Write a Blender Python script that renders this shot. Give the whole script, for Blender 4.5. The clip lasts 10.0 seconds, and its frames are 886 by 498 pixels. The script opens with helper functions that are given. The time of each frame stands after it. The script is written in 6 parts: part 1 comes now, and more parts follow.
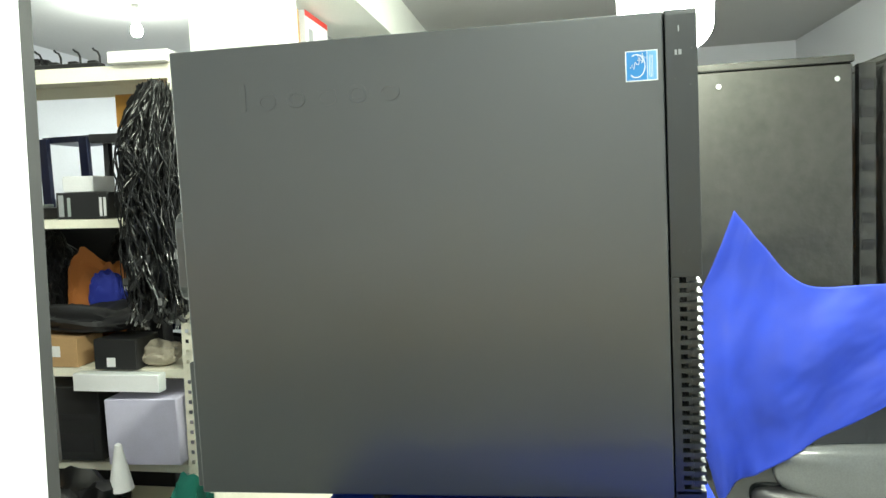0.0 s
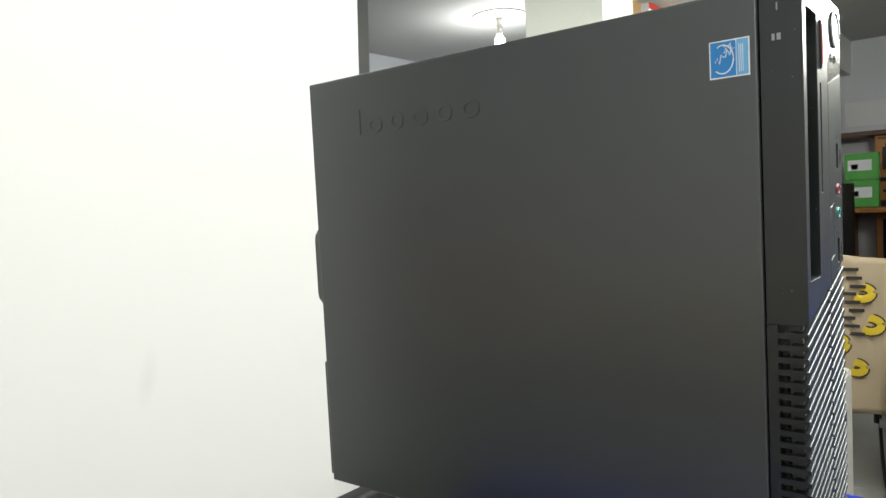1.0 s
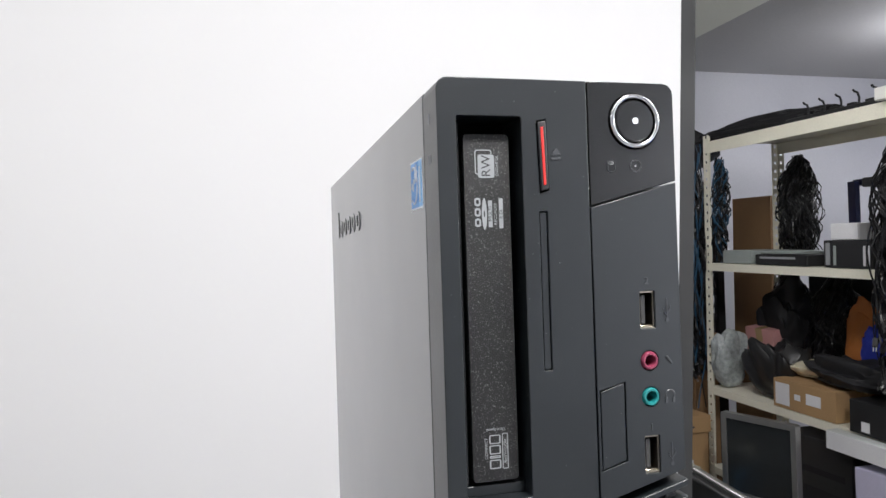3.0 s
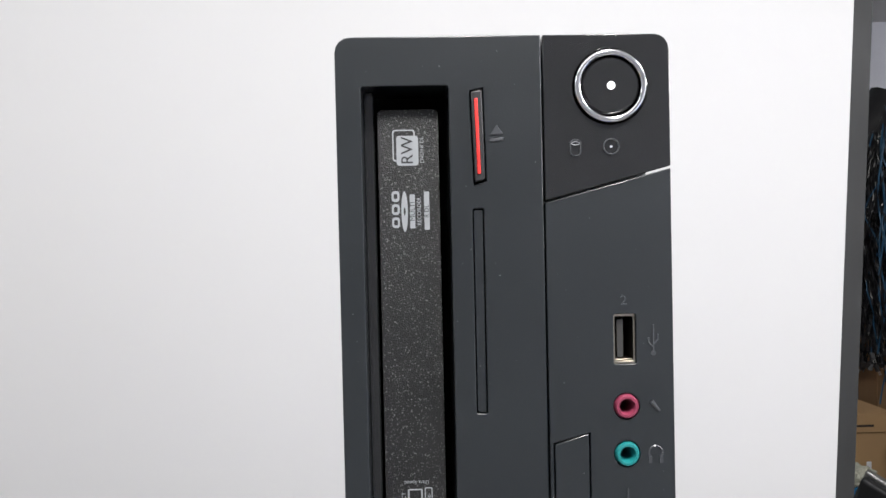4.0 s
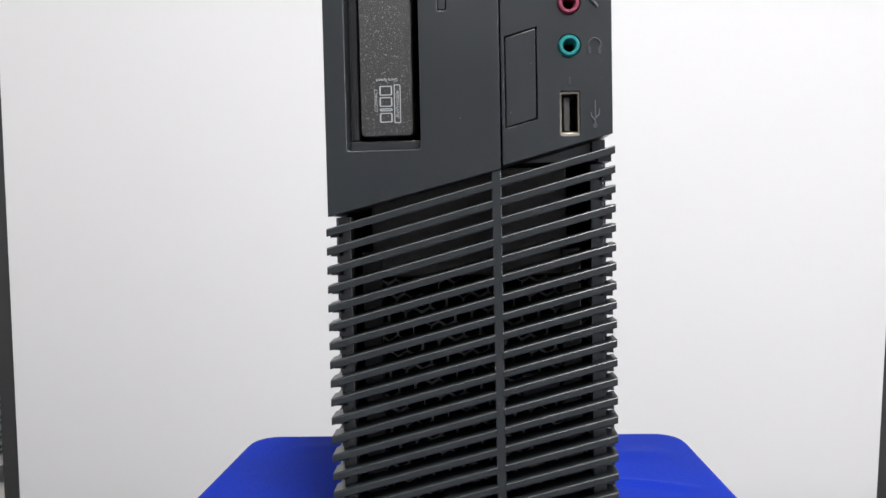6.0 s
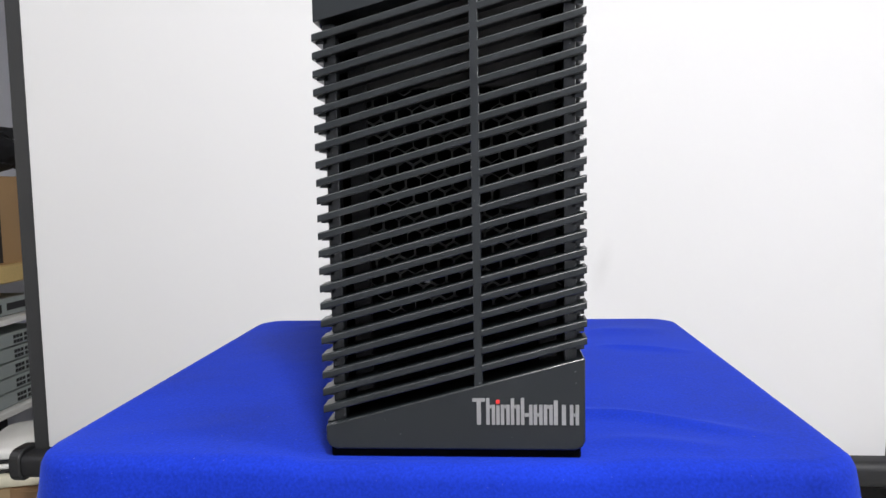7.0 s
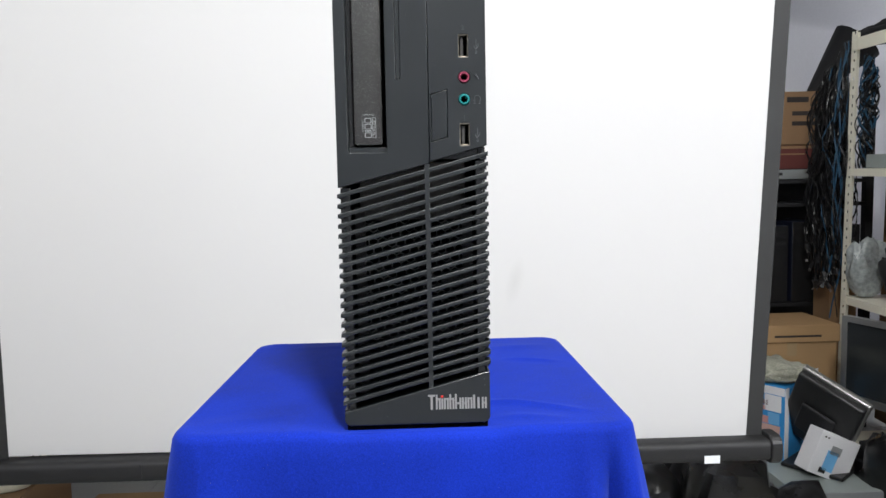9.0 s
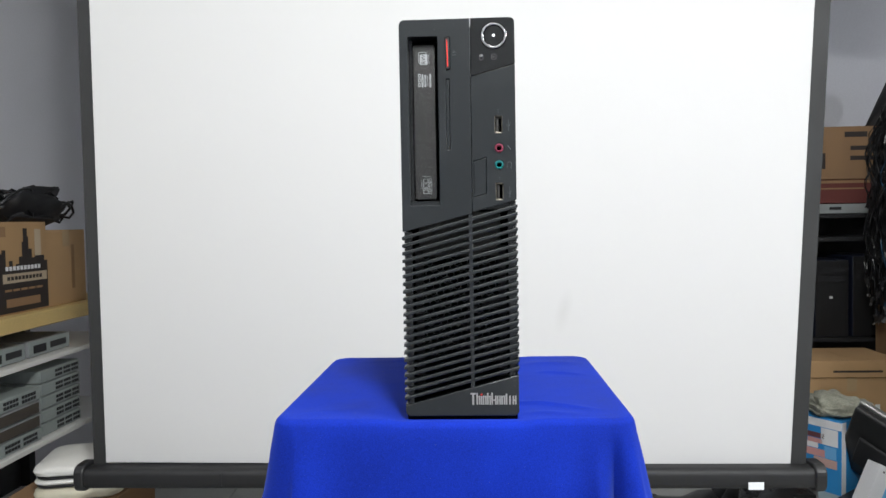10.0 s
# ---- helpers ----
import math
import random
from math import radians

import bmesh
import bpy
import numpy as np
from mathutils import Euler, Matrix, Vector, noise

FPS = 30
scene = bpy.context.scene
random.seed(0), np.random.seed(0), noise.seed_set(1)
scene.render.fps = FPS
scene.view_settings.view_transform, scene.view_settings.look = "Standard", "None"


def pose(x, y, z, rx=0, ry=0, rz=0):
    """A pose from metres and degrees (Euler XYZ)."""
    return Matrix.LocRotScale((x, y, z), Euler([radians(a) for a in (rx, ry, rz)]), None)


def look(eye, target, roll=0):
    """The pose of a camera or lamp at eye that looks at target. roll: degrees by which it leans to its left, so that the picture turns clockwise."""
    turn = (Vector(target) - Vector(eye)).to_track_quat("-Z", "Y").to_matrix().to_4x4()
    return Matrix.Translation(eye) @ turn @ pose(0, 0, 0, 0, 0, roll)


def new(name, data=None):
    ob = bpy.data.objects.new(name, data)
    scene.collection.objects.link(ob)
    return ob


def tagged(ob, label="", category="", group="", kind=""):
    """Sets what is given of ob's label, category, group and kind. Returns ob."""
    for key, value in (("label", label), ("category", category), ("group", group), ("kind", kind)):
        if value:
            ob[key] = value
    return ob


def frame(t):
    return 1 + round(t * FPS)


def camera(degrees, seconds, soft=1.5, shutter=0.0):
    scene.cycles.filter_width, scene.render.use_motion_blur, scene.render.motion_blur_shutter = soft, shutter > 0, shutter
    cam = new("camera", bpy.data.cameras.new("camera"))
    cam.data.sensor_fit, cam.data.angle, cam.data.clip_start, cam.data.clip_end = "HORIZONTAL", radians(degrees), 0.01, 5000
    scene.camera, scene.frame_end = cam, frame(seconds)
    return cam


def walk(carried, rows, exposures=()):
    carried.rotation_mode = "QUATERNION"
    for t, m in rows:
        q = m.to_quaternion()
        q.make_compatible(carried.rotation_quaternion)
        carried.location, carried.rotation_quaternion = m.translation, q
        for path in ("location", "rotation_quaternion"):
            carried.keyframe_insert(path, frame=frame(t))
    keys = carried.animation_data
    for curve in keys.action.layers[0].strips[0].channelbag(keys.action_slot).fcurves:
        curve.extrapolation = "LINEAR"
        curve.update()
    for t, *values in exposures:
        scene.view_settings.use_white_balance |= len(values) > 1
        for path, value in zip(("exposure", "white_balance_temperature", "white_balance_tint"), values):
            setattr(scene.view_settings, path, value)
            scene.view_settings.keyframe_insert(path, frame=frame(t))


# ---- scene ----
cam = camera(63.5, 10.0)
PATH = [
    (0, (-0.564, 0.101, 0.981), (1.406, 0.407, 0.821), -2.9),
    (0.3, (-0.558, 0.018, 0.977), (1.317, 0.7, 0.838), -2.9),
    (0.5, (-0.543, -0.021, 0.973), (1.242, 0.867, 0.817), -3.1),
    (0.8, (-0.501, -0.061, 0.98), (1.144, 1.067, 0.838), -3.1),
    (1, (-0.463, -0.086, 0.987), (1.094, 1.165, 0.868), -3.0),
    (1.2, (-0.419, -0.119, 0.984), (1.046, 1.239, 0.889), -2.8),
    (1.5, (-0.352, -0.168, 0.979), (0.992, 1.31, 0.909), -2.6),
    (1.7, (-0.318, -0.207, 0.986), (0.89, 1.386, 0.936), -2.3),
    (2, (-0.266, -0.27, 0.999), (0.736, 1.46, 0.998), -2.4),
    (2.5, (-0.197, -0.3, 1.007), (0.574, 1.545, 1.053), -2.3),
    (3, (-0.117, -0.258, 1.0285), (0.392, 1.675, 1.0545), -1.8),
    (3.2, (-0.09, -0.237, 1.041), (0.296, 1.726, 1.042), -1.7),
    (4.3, (-0.011, -0.213, 1.033), (0.004, 1.786, 0.977), -1.3),
    (4.5, (-0.002, -0.219, 1.024), (-0.01, 1.78, 0.956), -1.4),
    (5, (0.004, -0.231, 0.986), (-0.091, 1.767, 0.989), -0.9),
    (5.2, (0.002, -0.226, 0.971), (-0.089, 1.772, 0.931), -1.1),
    (5.5, (-0.004, -0.233, 0.955), (-0.106, 1.76, 0.821), -1.2),
    (5.7, (-0.003, -0.24, 0.936), (-0.089, 1.757, 0.854), -1.3),
    (6.8, (0.016, -0.268, 0.866), (-0.115, 1.723, 0.723), -1.0),
    (7, (0.017, -0.268, 0.851), (-0.131, 1.719, 0.681), -1.1),
    (7.5, (0.022, -0.272, 0.828), (-0.154, 1.705, 0.582), -1.3),
    (7.8, (0.008, -0.287, 0.844), (-0.182, 1.687, 0.582), -0.8),
    (8, (-0.002, -0.308, 0.866), (-0.188, 1.666, 0.602), -0.9),
    (8.5, (-0.007, -0.394, 0.896), (-0.088, 1.592, 0.674), -1.2),
    (9, (0.002, -0.481, 0.912), (0.074, 1.51, 0.742), -1.1),
    (9.5, (0.011, -0.562, 0.923), (0.004, 1.435, 0.815), -1.1),
    (10, (0.015, -0.625, 0.923), (-0.08, 1.371, 0.843), -1.0),
]
walk(cam, [(t, look(e, g, r)) for t, e, g, r in PATH], [(0, 1.08, 6900, -10), (0.5, 0.78, 9200, -14), (0.75, 0.38, 8500, -6), (1.1, 0.02, 6550, 2), (1.5, 0.02, 6420, 9), (2, -0.14, 6420, 11), (3, -0.09, 6430, 11), (4.4, -0.13, 6430, 11), (5.6, -0.11, 6430, 11), (7, -0.01, 6430, 11), (8.5, 0.03, 6420, 10), (10, -0.05, 6400, 7)])

TZ = 0.75        # height of the draped table top
FLOOR = -0.40
CEIL = 2.14

# ---- light ----
world = bpy.data.worlds.new("world")
world.use_nodes = True
scene.world = world
bg = world.node_tree.nodes["Background"]
bg.inputs[0].default_value = (0.85, 0.92, 1.0, 1)
bg.inputs[1].default_value = 0.25


def area(name, place, target, w, h, power, colour):
    d = bpy.data.lights.new(name, "AREA")
    d.shape, d.size, d.size_y, d.energy, d.color = "RECTANGLE", w, h, power, colour
    ob = new(name, d)
    ob.matrix_world = look(place, target)
    return ob


area("ceiling_panel_light", (0.20, -0.68, 2.08), (-0.04, 0.30, 0.75), 0.16, 0.16, 43.5, (1.0, 0.985, 0.965))
# Unseen fill, added to even out the light on screen and case.
area("ceiling_tube_light", (-0.60, -0.50, 2.10), (-0.45, 0.8, 0.8), 1.1, 0.3, 7.5, (1.0, 0.99, 0.975))
# Unseen lamp, added to brighten the slat tops and the motorcycle cover.
area("ceiling_lamp_light", (1.42, -0.42, 2.10), (0.2, 0.0, 0.9), 0.5, 0.5, 26, (0.93, 0.95, 1.0))
area("store_ceiling_light", (1.05, 1.75, 2.10), (2.05, 1.95, 0.7), 0.5, 0.5, 12.5, (1.0, 0.98, 0.95))
# Unseen fill for the far wall and ceiling; no lamp is known there.
area("far_ceiling_light", (4.70, 2.55, 2.10), (4.9, 2.3, 0.5), 0.5, 0.5, 16, (0.96, 0.96, 1.0))
# Added unseen light for the slats' and front's reflections; the wall has no doorway.
area("doorway_light", (1.55, -1.80, 1.0), (0.0, 0.0, 0.98), 1.5, 1.2, 11.5, (0.88, 0.92, 1.0))
d = bpy.data.lights.new("side_light", "POINT")
d.energy, d.shadow_soft_size, d.color = 12, 0.16, (0.95, 0.98, 1.0)
new("side_light", d).location = (-1.40, -0.20, 1.78)
d = bpy.data.lights.new("bulb_light", "POINT")
d.energy, d.shadow_soft_size, d.color = 16, 0.04, (0.95, 0.95, 1.0)
new("bulb_light", d).location = (3.30, 2.40, 1.90)


# ---- materials ----
def mat(name, col, rough=0.6, metal=0.0, vary=0.12, scale=30.0, fine=400.0, bump=0.08, depth=0.0004, coat=0.0, spots=None, sheen=0.0, spread=0.2):
    m = bpy.data.materials.new(name)
    m.use_nodes = True
    nt = m.node_tree
    b = nt.nodes["Principled BSDF"]
    b.inputs["Roughness"].default_value, b.inputs["Metallic"].default_value = rough, metal
    b.inputs["Coat Weight"].default_value = coat
    b.inputs["Coat Roughness"].default_value = 0.08
    b.inputs["Sheen Weight"].default_value = sheen
    tc = nt.nodes.new("ShaderNodeTexCoord")
    n1, n2 = nt.nodes.new("ShaderNodeTexNoise"), nt.nodes.new("ShaderNodeTexNoise")
    n1.inputs["Scale"].default_value, n2.inputs["Scale"].default_value = scale * 0.2, fine
    n1.inputs["Detail"].default_value, n2.inputs["Detail"].default_value = 5, 2
    for n in (n1, n2):
        nt.links.new(tc.outputs["Object"], n.inputs["Vector"])
    mul = nt.nodes.new("ShaderNodeMath")
    mul.operation = "ADD"
    nt.links.new(n1.outputs["Fac"], mul.inputs[0])
    nt.links.new(n2.outputs["Fac"], mul.inputs[1])
    mr = nt.nodes.new("ShaderNodeMapRange")
    mr.inputs["From Min"].default_value, mr.inputs["From Max"].default_value = 0.6, 1.4
    mr.inputs["To Min"].default_value, mr.inputs["To Max"].default_value = 1 - vary, 1 + vary
    nt.links.new(mul.outputs[0], mr.inputs["Value"])
    mix = nt.nodes.new("ShaderNodeVectorMath")
    mix.operation = "SCALE"
    mix.inputs[0].default_value = col
    nt.links.new(mr.outputs[0], mix.inputs["Scale"])
    out = mix.outputs[0]
    if spots:
        v = nt.nodes.new("ShaderNodeTexNoise")
        v.inputs["Scale"].default_value, v.inputs["Detail"].default_value = spots[3], 1
        nt.links.new(tc.outputs["Object"], v.inputs["Vector"])
        r = nt.nodes.new("ShaderNodeMapRange")
        r.inputs["From Min"].default_value, r.inputs["From Max"].default_value = spots[1], spots[2]
        nt.links.new(v.outputs["Fac"], r.inputs["Value"])
        mx = nt.nodes.new("ShaderNodeMix")
        mx.data_type = "RGBA"
        nt.links.new(r.outputs[0], mx.inputs["Factor"])
        nt.links.new(out, mx.inputs["A"])
        mx.inputs["B"].default_value = (spots[0], spots[0], spots[0], 1)
        out = mx.outputs["Result"]
    nt.links.new(out, b.inputs["Base Color"])
    rr = nt.nodes.new("ShaderNodeMapRange")
    rr.inputs["From Min"].default_value, rr.inputs["From Max"].default_value = 0.15, 0.85
    rr.inputs["To Min"].default_value, rr.inputs["To Max"].default_value = max(0.02, rough * (1 - spread)), min(1, rough * (1 + spread))
    nt.links.new(n1.outputs["Fac"], rr.inputs["Value"])
    nt.links.new(rr.outputs[0], b.inputs["Roughness"])
    if bump:
        bp = nt.nodes.new("ShaderNodeBump")
        bp.inputs["Strength"].default_value, bp.inputs["Distance"].default_value = bump, depth
        nt.links.new(n2.outputs["Fac"], bp.inputs["Height"])
        nt.links.new(bp.outputs[0], b.inputs["Normal"])
    return m


def glow(name, col, strength):
    m = bpy.data.materials.new(name)
    m.use_nodes = True
    b = m.node_tree.nodes["Principled BSDF"]
    b.inputs["Base Color"].default_value = (*col, 1)
    b.inputs["Emission Color"].default_value = (*col, 1)
    b.inputs["Emission Strength"].default_value = strength
    return m


CASE = mat("case_paint", (0.0305, 0.0348, 0.0365), 0.36, 0.0, 0.05, 80, 1500, 0.08, 0.0001, coat=1.0, spread=0.06)
CASE.node_tree.nodes["Principled BSDF"].inputs["Coat Roughness"].default_value = 0.24
BEZEL = mat("bezel_plastic", (0.0066, 0.0088, 0.0102), 0.36, 0.0, 0.18, 160, 1800, 0.2, 0.0002, coat=0.25, spots=(0.22, 0.76, 0.82, 700), spread=0.1)
BEZEL.node_tree.nodes["Principled BSDF"].inputs["Specular IOR Level"].default_value = 0.5
BEZEL.node_tree.nodes["Principled BSDF"].inputs["Coat Roughness"].default_value = 0.25
PIANO = mat("smooth_plastic", (0.009, 0.0094, 0.0098), 0.215, 0.0, 0.12, 160, 1500, 0.05, 0.0001)
ROUGHBLK = mat("textured_black", (0.006, 0.006, 0.006), 0.37, 0.0, 0.2, 60, 2600, 0.8, 0.0004, spots=(0.11, 0.63, 0.72, 2000))
ROUGHBLK.node_tree.nodes["Principled BSDF"].inputs["Specular IOR Level"].default_value = 0.42
# Near-black, almost no gloss: stands in for the shade inside holes and gaps.
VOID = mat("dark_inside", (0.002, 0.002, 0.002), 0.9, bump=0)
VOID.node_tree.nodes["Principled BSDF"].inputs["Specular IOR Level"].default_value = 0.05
CHASSIS = mat("chassis_steel", (0.022, 0.022, 0.022), 0.55, 0.3, 0.3)
CHROME = mat("chrome", (0.55, 0.55, 0.56), 0.16, 1.0, 0.03, bump=0)
SILVER = mat("silver_letters", (0.52, 0.51, 0.50), 0.3, 0.9, 0.1)
STEEL = mat("connector_steel", (0.30, 0.27, 0.22), 0.32, 1.0, 0.08)
RED = mat("red_plastic", (0.62, 0.025, 0.02), 0.4)
PINK = mat("jack_pink", (0.17, 0.024, 0.05), 0.4)
TEAL = mat("jack_teal", (0.006, 0.14, 0.14), 0.4)
PRINTG = mat("grey_print", (0.24, 0.25, 0.26), 0.6, vary=0.08)
LEDW = mat("white_mark", (0.85, 0.87, 0.9), 0.3, vary=0.02)
BLUELAB = mat("label_blue", (0.02, 0.22, 0.58), 0.35, vary=0.05)
LBLUE = mat("label_light_blue", (0.16, 0.42, 0.72), 0.35, vary=0.05)
WHITELAB = mat("label_white", (0.8, 0.82, 0.85), 0.4, vary=0.04)
CLOTH = mat("blue_cloth", (0.0046, 0.018, 0.24), 0.9, 0, 0.34, 60, 900, 0.14, 0.0005, spots=(0.14, 0.79, 0.83, 1000), sheen=0.15)
CLOTH.node_tree.nodes["Principled BSDF"].inputs["Sheen Roughness"].default_value = 0.4
CLOTH.node_tree.nodes["Principled BSDF"].inputs["Sheen Tint"].default_value = (0.22, 0.36, 1.0, 1)
CLOTH.node_tree.nodes["Principled BSDF"].inputs["Specular IOR Level"].default_value = 0.07
WALL = mat("wall_paint", (0.64, 0.65, 0.70), 0.7, 0, 0.05, 8, 120, 0.1, 0.001)
CEILP = mat("ceiling_paint", (0.48, 0.48, 0.48), 0.8, 0, 0.06, 6, 90, 0.1, 0.001)
COLUMN = mat("column_paint", (0.78, 0.80, 0.75), 0.6, 0, 0.05, 12, 150, 0.12, 0.001)
FRAME = mat("screen_border", (0.018, 0.0185, 0.019), 0.7, 0, 0.1)
BARM = mat("screen_bar", (0.009, 0.009, 0.010), 0.55, 0.0, 0.15, 40, 500, 0.1)
CREAM = mat("cream_steel", (0.80, 0.77, 0.65), 0.45, 0, 0.07, 15, 200, 0.08)
GREYST = mat("grey_steel", (0.32, 0.34, 0.34), 0.45, 0.2, 0.12, 25, 300, 0.08)
DARKST = mat("glossy_black_steel", (0.030, 0.030, 0.027), 0.17, 0, 0.2, 20, 22, 0.45, 0.004)
BLACK = mat("black_plastic", (0.014, 0.014, 0.015), 0.4, 0, 0.2, 40, 600, 0.15)
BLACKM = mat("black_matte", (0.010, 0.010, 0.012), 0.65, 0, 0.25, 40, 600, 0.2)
NAVY = mat("navy_plastic", (0.008, 0.012, 0.03), 0.5, 0, 0.2)
CARD = mat("cardboard", (0.40, 0.25, 0.12), 0.8, 0, 0.12, 40, 300, 0.2)
CARDD = mat("cardboard_brown", (0.27, 0.16, 0.08), 0.8, 0, 0.14, 40, 300, 0.2)
INK = mat("box_ink", (0.025, 0.018, 0.016), 0.7)
PLY = mat("plywood", (0.52, 0.34, 0.15), 0.6, 0, 0.2, 40, 250, 0.15)
YWOOD = mat("yellow_wood", (0.62, 0.45, 0.18), 0.5, 0, 0.15, 30, 200, 0.12)
OWOOD = mat("orange_wood", (0.36, 0.15, 0.03), 0.4, 0, 0.25, 40, 200, 0.1)
WHITE = mat("white_plastic", (0.78, 0.77, 0.74), 0.4, 0, 0.05, 20, 200, 0.06)
PAPER = mat("white_paper", (0.72, 0.72, 0.74), 0.75, 0, 0.06, 30, 200, 0.1)
ALU = mat("brushed_aluminium", (0.42, 0.42, 0.41), 0.35, 0.9, 0.1)
SIGN = mat("raised_sign", (0.040, 0.042, 0.046), 0.3)
HEXST = mat("perforated_steel", (0.13, 0.13, 0.125), 0.5, 0.0, 0.5, 90)
HEXST.node_tree.nodes["Principled BSDF"].inputs["Specular IOR Level"].default_value = 0.1
RACKM = mat("slate_enamel", (0.042, 0.045, 0.047), 0.36, 0, 0.3, 20, 300, 0.15)
DRIVE = mat("dull_drive_steel", (0.32, 0.32, 0.30), 0.38, 0.9, 0.25, 40, 200, 0.1)
TILE = mat("floor_tile", (0.48, 0.48, 0.46), 0.2, 0, 0.06, 10, 60, 0.04)
GROUT = mat("grout", (0.25, 0.25, 0.24), 0.8)
BLUEP = mat("blue_strip", (0.02, 0.20, 0.75), 0.35)
BEIGE = mat("beige_canvas", (0.46, 0.37, 0.26), 0.85, 0, 0.1, 30, 500, 0.2)
YELLOW = mat("yellow_print", (0.62, 0.45, 0.03), 0.7)
DENIM = mat("denim_blue", (0.04, 0.12, 0.28), 0.85)
REDCL = mat("red_cloth", (0.5, 0.04, 0.04), 0.8)
ORANGE = mat("orange_bag", (0.45, 0.15, 0.03), 0.7)
BLUEBAG = mat("blue_bag", (0.015, 0.03, 0.32), 0.7)
GREENP = mat("green_pack", (0.08, 0.35, 0.06), 0.4)
GREY = mat("grey_plastic", (0.28, 0.29, 0.30), 0.45)
PALEG = mat("pale_grey_green", (0.29, 0.325, 0.315), 0.45)
LILAC = mat("lilac_sheet", (0.55, 0.53, 0.68), 0.7)
PINKB = mat("pink_box", (0.55, 0.28, 0.27), 0.7)
RUBBER = mat("rubber", (0.012, 0.012, 0.012), 0.75, 0, 0.2)
GLASS = mat("dark_glass", (0.006, 0.008, 0.009), 0.06, 0, 0.1, bump=0, coat=0.5)
LCD = mat("lcd_glass", (0.02, 0.023, 0.025), 0.15, 0, 0.2, bump=0)
DOME = glow("lit_white_shade", (1.0, 0.98, 0.96), 60.0)


def clear_glass():
    m = bpy.data.materials.new("clear_glass")
    m.use_nodes = True
    p = m.node_tree.nodes["Principled BSDF"]
    p.inputs["Base Color"].default_value = (0.75, 0.8, 0.82, 1)
    p.inputs["Roughness"].default_value = 0.03
    p.inputs["Transmission Weight"].default_value = 1.0
    p.inputs["IOR"].default_value = 1.45
    return m


RACK_PANE = clear_glass()
# Clear pane tinted dark, in place of the shade inside the rack.
RACK_PANE.node_tree.nodes["Principled BSDF"].inputs["Base Color"].default_value = (0.34, 0.38, 0.40, 1)
BULB = glow("bulb_glow", (1.0, 0.97, 0.95), 40)


def screen_material():
    """White projection fabric with one faint dark scuff."""
    m = mat("screen_fabric", (0.54, 0.538, 0.536), 0.75, 0, 0.012, 6, 900, 0.05, 0.0002)
    nt = m.node_tree
    b = nt.nodes["Principled BSDF"]
    src = b.inputs["Base Color"].links[0].from_socket
    tc = nt.nodes.new("ShaderNodeTexCoord")
    mp = nt.nodes.new("ShaderNodeMapping")
    mp.vector_type = "TEXTURE"
    mp.inputs["Location"].default_value = (0.235, 1.22, 0.685)
    mp.inputs["Rotation"].default_value = (0, radians(14), 0)
    mp.inputs["Scale"].default_value = (0.022, 1.0, 0.065)
    g = nt.nodes.new("ShaderNodeTexGradient")
    g.gradient_type = "SPHERICAL"
    nt.links.new(tc.outputs["Object"], mp.inputs["Vector"])
    nt.links.new(mp.outputs[0], g.inputs["Vector"])
    mx = nt.nodes.new("ShaderNodeMix")
    mx.data_type = "RGBA"
    k = nt.nodes.new("ShaderNodeMath")
    k.operation = "MULTIPLY"
    k.inputs[1].default_value = 0.35
    nt.links.new(g.outputs["Fac"], k.inputs[0])
    nt.links.new(k.outputs[0], mx.inputs["Factor"])
    nt.links.new(src, mx.inputs["A"])
    mx.inputs["B"].default_value = (0.40, 0.40, 0.39, 1)
    nt.links.new(mx.outputs["Result"], b.inputs["Base Color"])
    return m


SCREEN = screen_material()


# ---- building helpers ----
def box(bm, x0, x1, y0, y1, z0, z1, m=None):
    vs = [bm.verts.new((x, y, z)) for x in (x0, x1) for y in (y0, y1) for z in (z0, z1)]
    if m is not None:
        for v in vs:
            v.co = m @ v.co
    for f in ((0, 1, 3, 2), (4, 6, 7, 5), (0, 4, 5, 1), (2, 3, 7, 6), (0, 2, 6, 4), (1, 5, 7, 3)):
        bm.faces.new([vs[i] for i in f])
    return bm


def bx(*a, m=None):
    return box(bmesh.new(), *a, m=m)


def cyl(bm, p0, p1, r0, r1=None, n=20, caps=True):
    p0, p1 = Vector(p0), Vector(p1)
    r1 = r0 if r1 is None else r1
    q = (p1 - p0).to_track_quat("Z", "Y")
    rings = []
    for p, r in ((p0, r0), (p1, r1)):
        rings.append([bm.verts.new(p + q @ Vector((r * math.cos(a), r * math.sin(a), 0))) for a in (2 * math.pi * i / n for i in range(n))])
    for i in range(n):
        bm.faces.new((rings[0][i], rings[0][(i + 1) % n], rings[1][(i + 1) % n], rings[1][i]))
    if caps:
        bm.faces.new(rings[0][::-1])
        bm.faces.new(rings[1])
    return bm


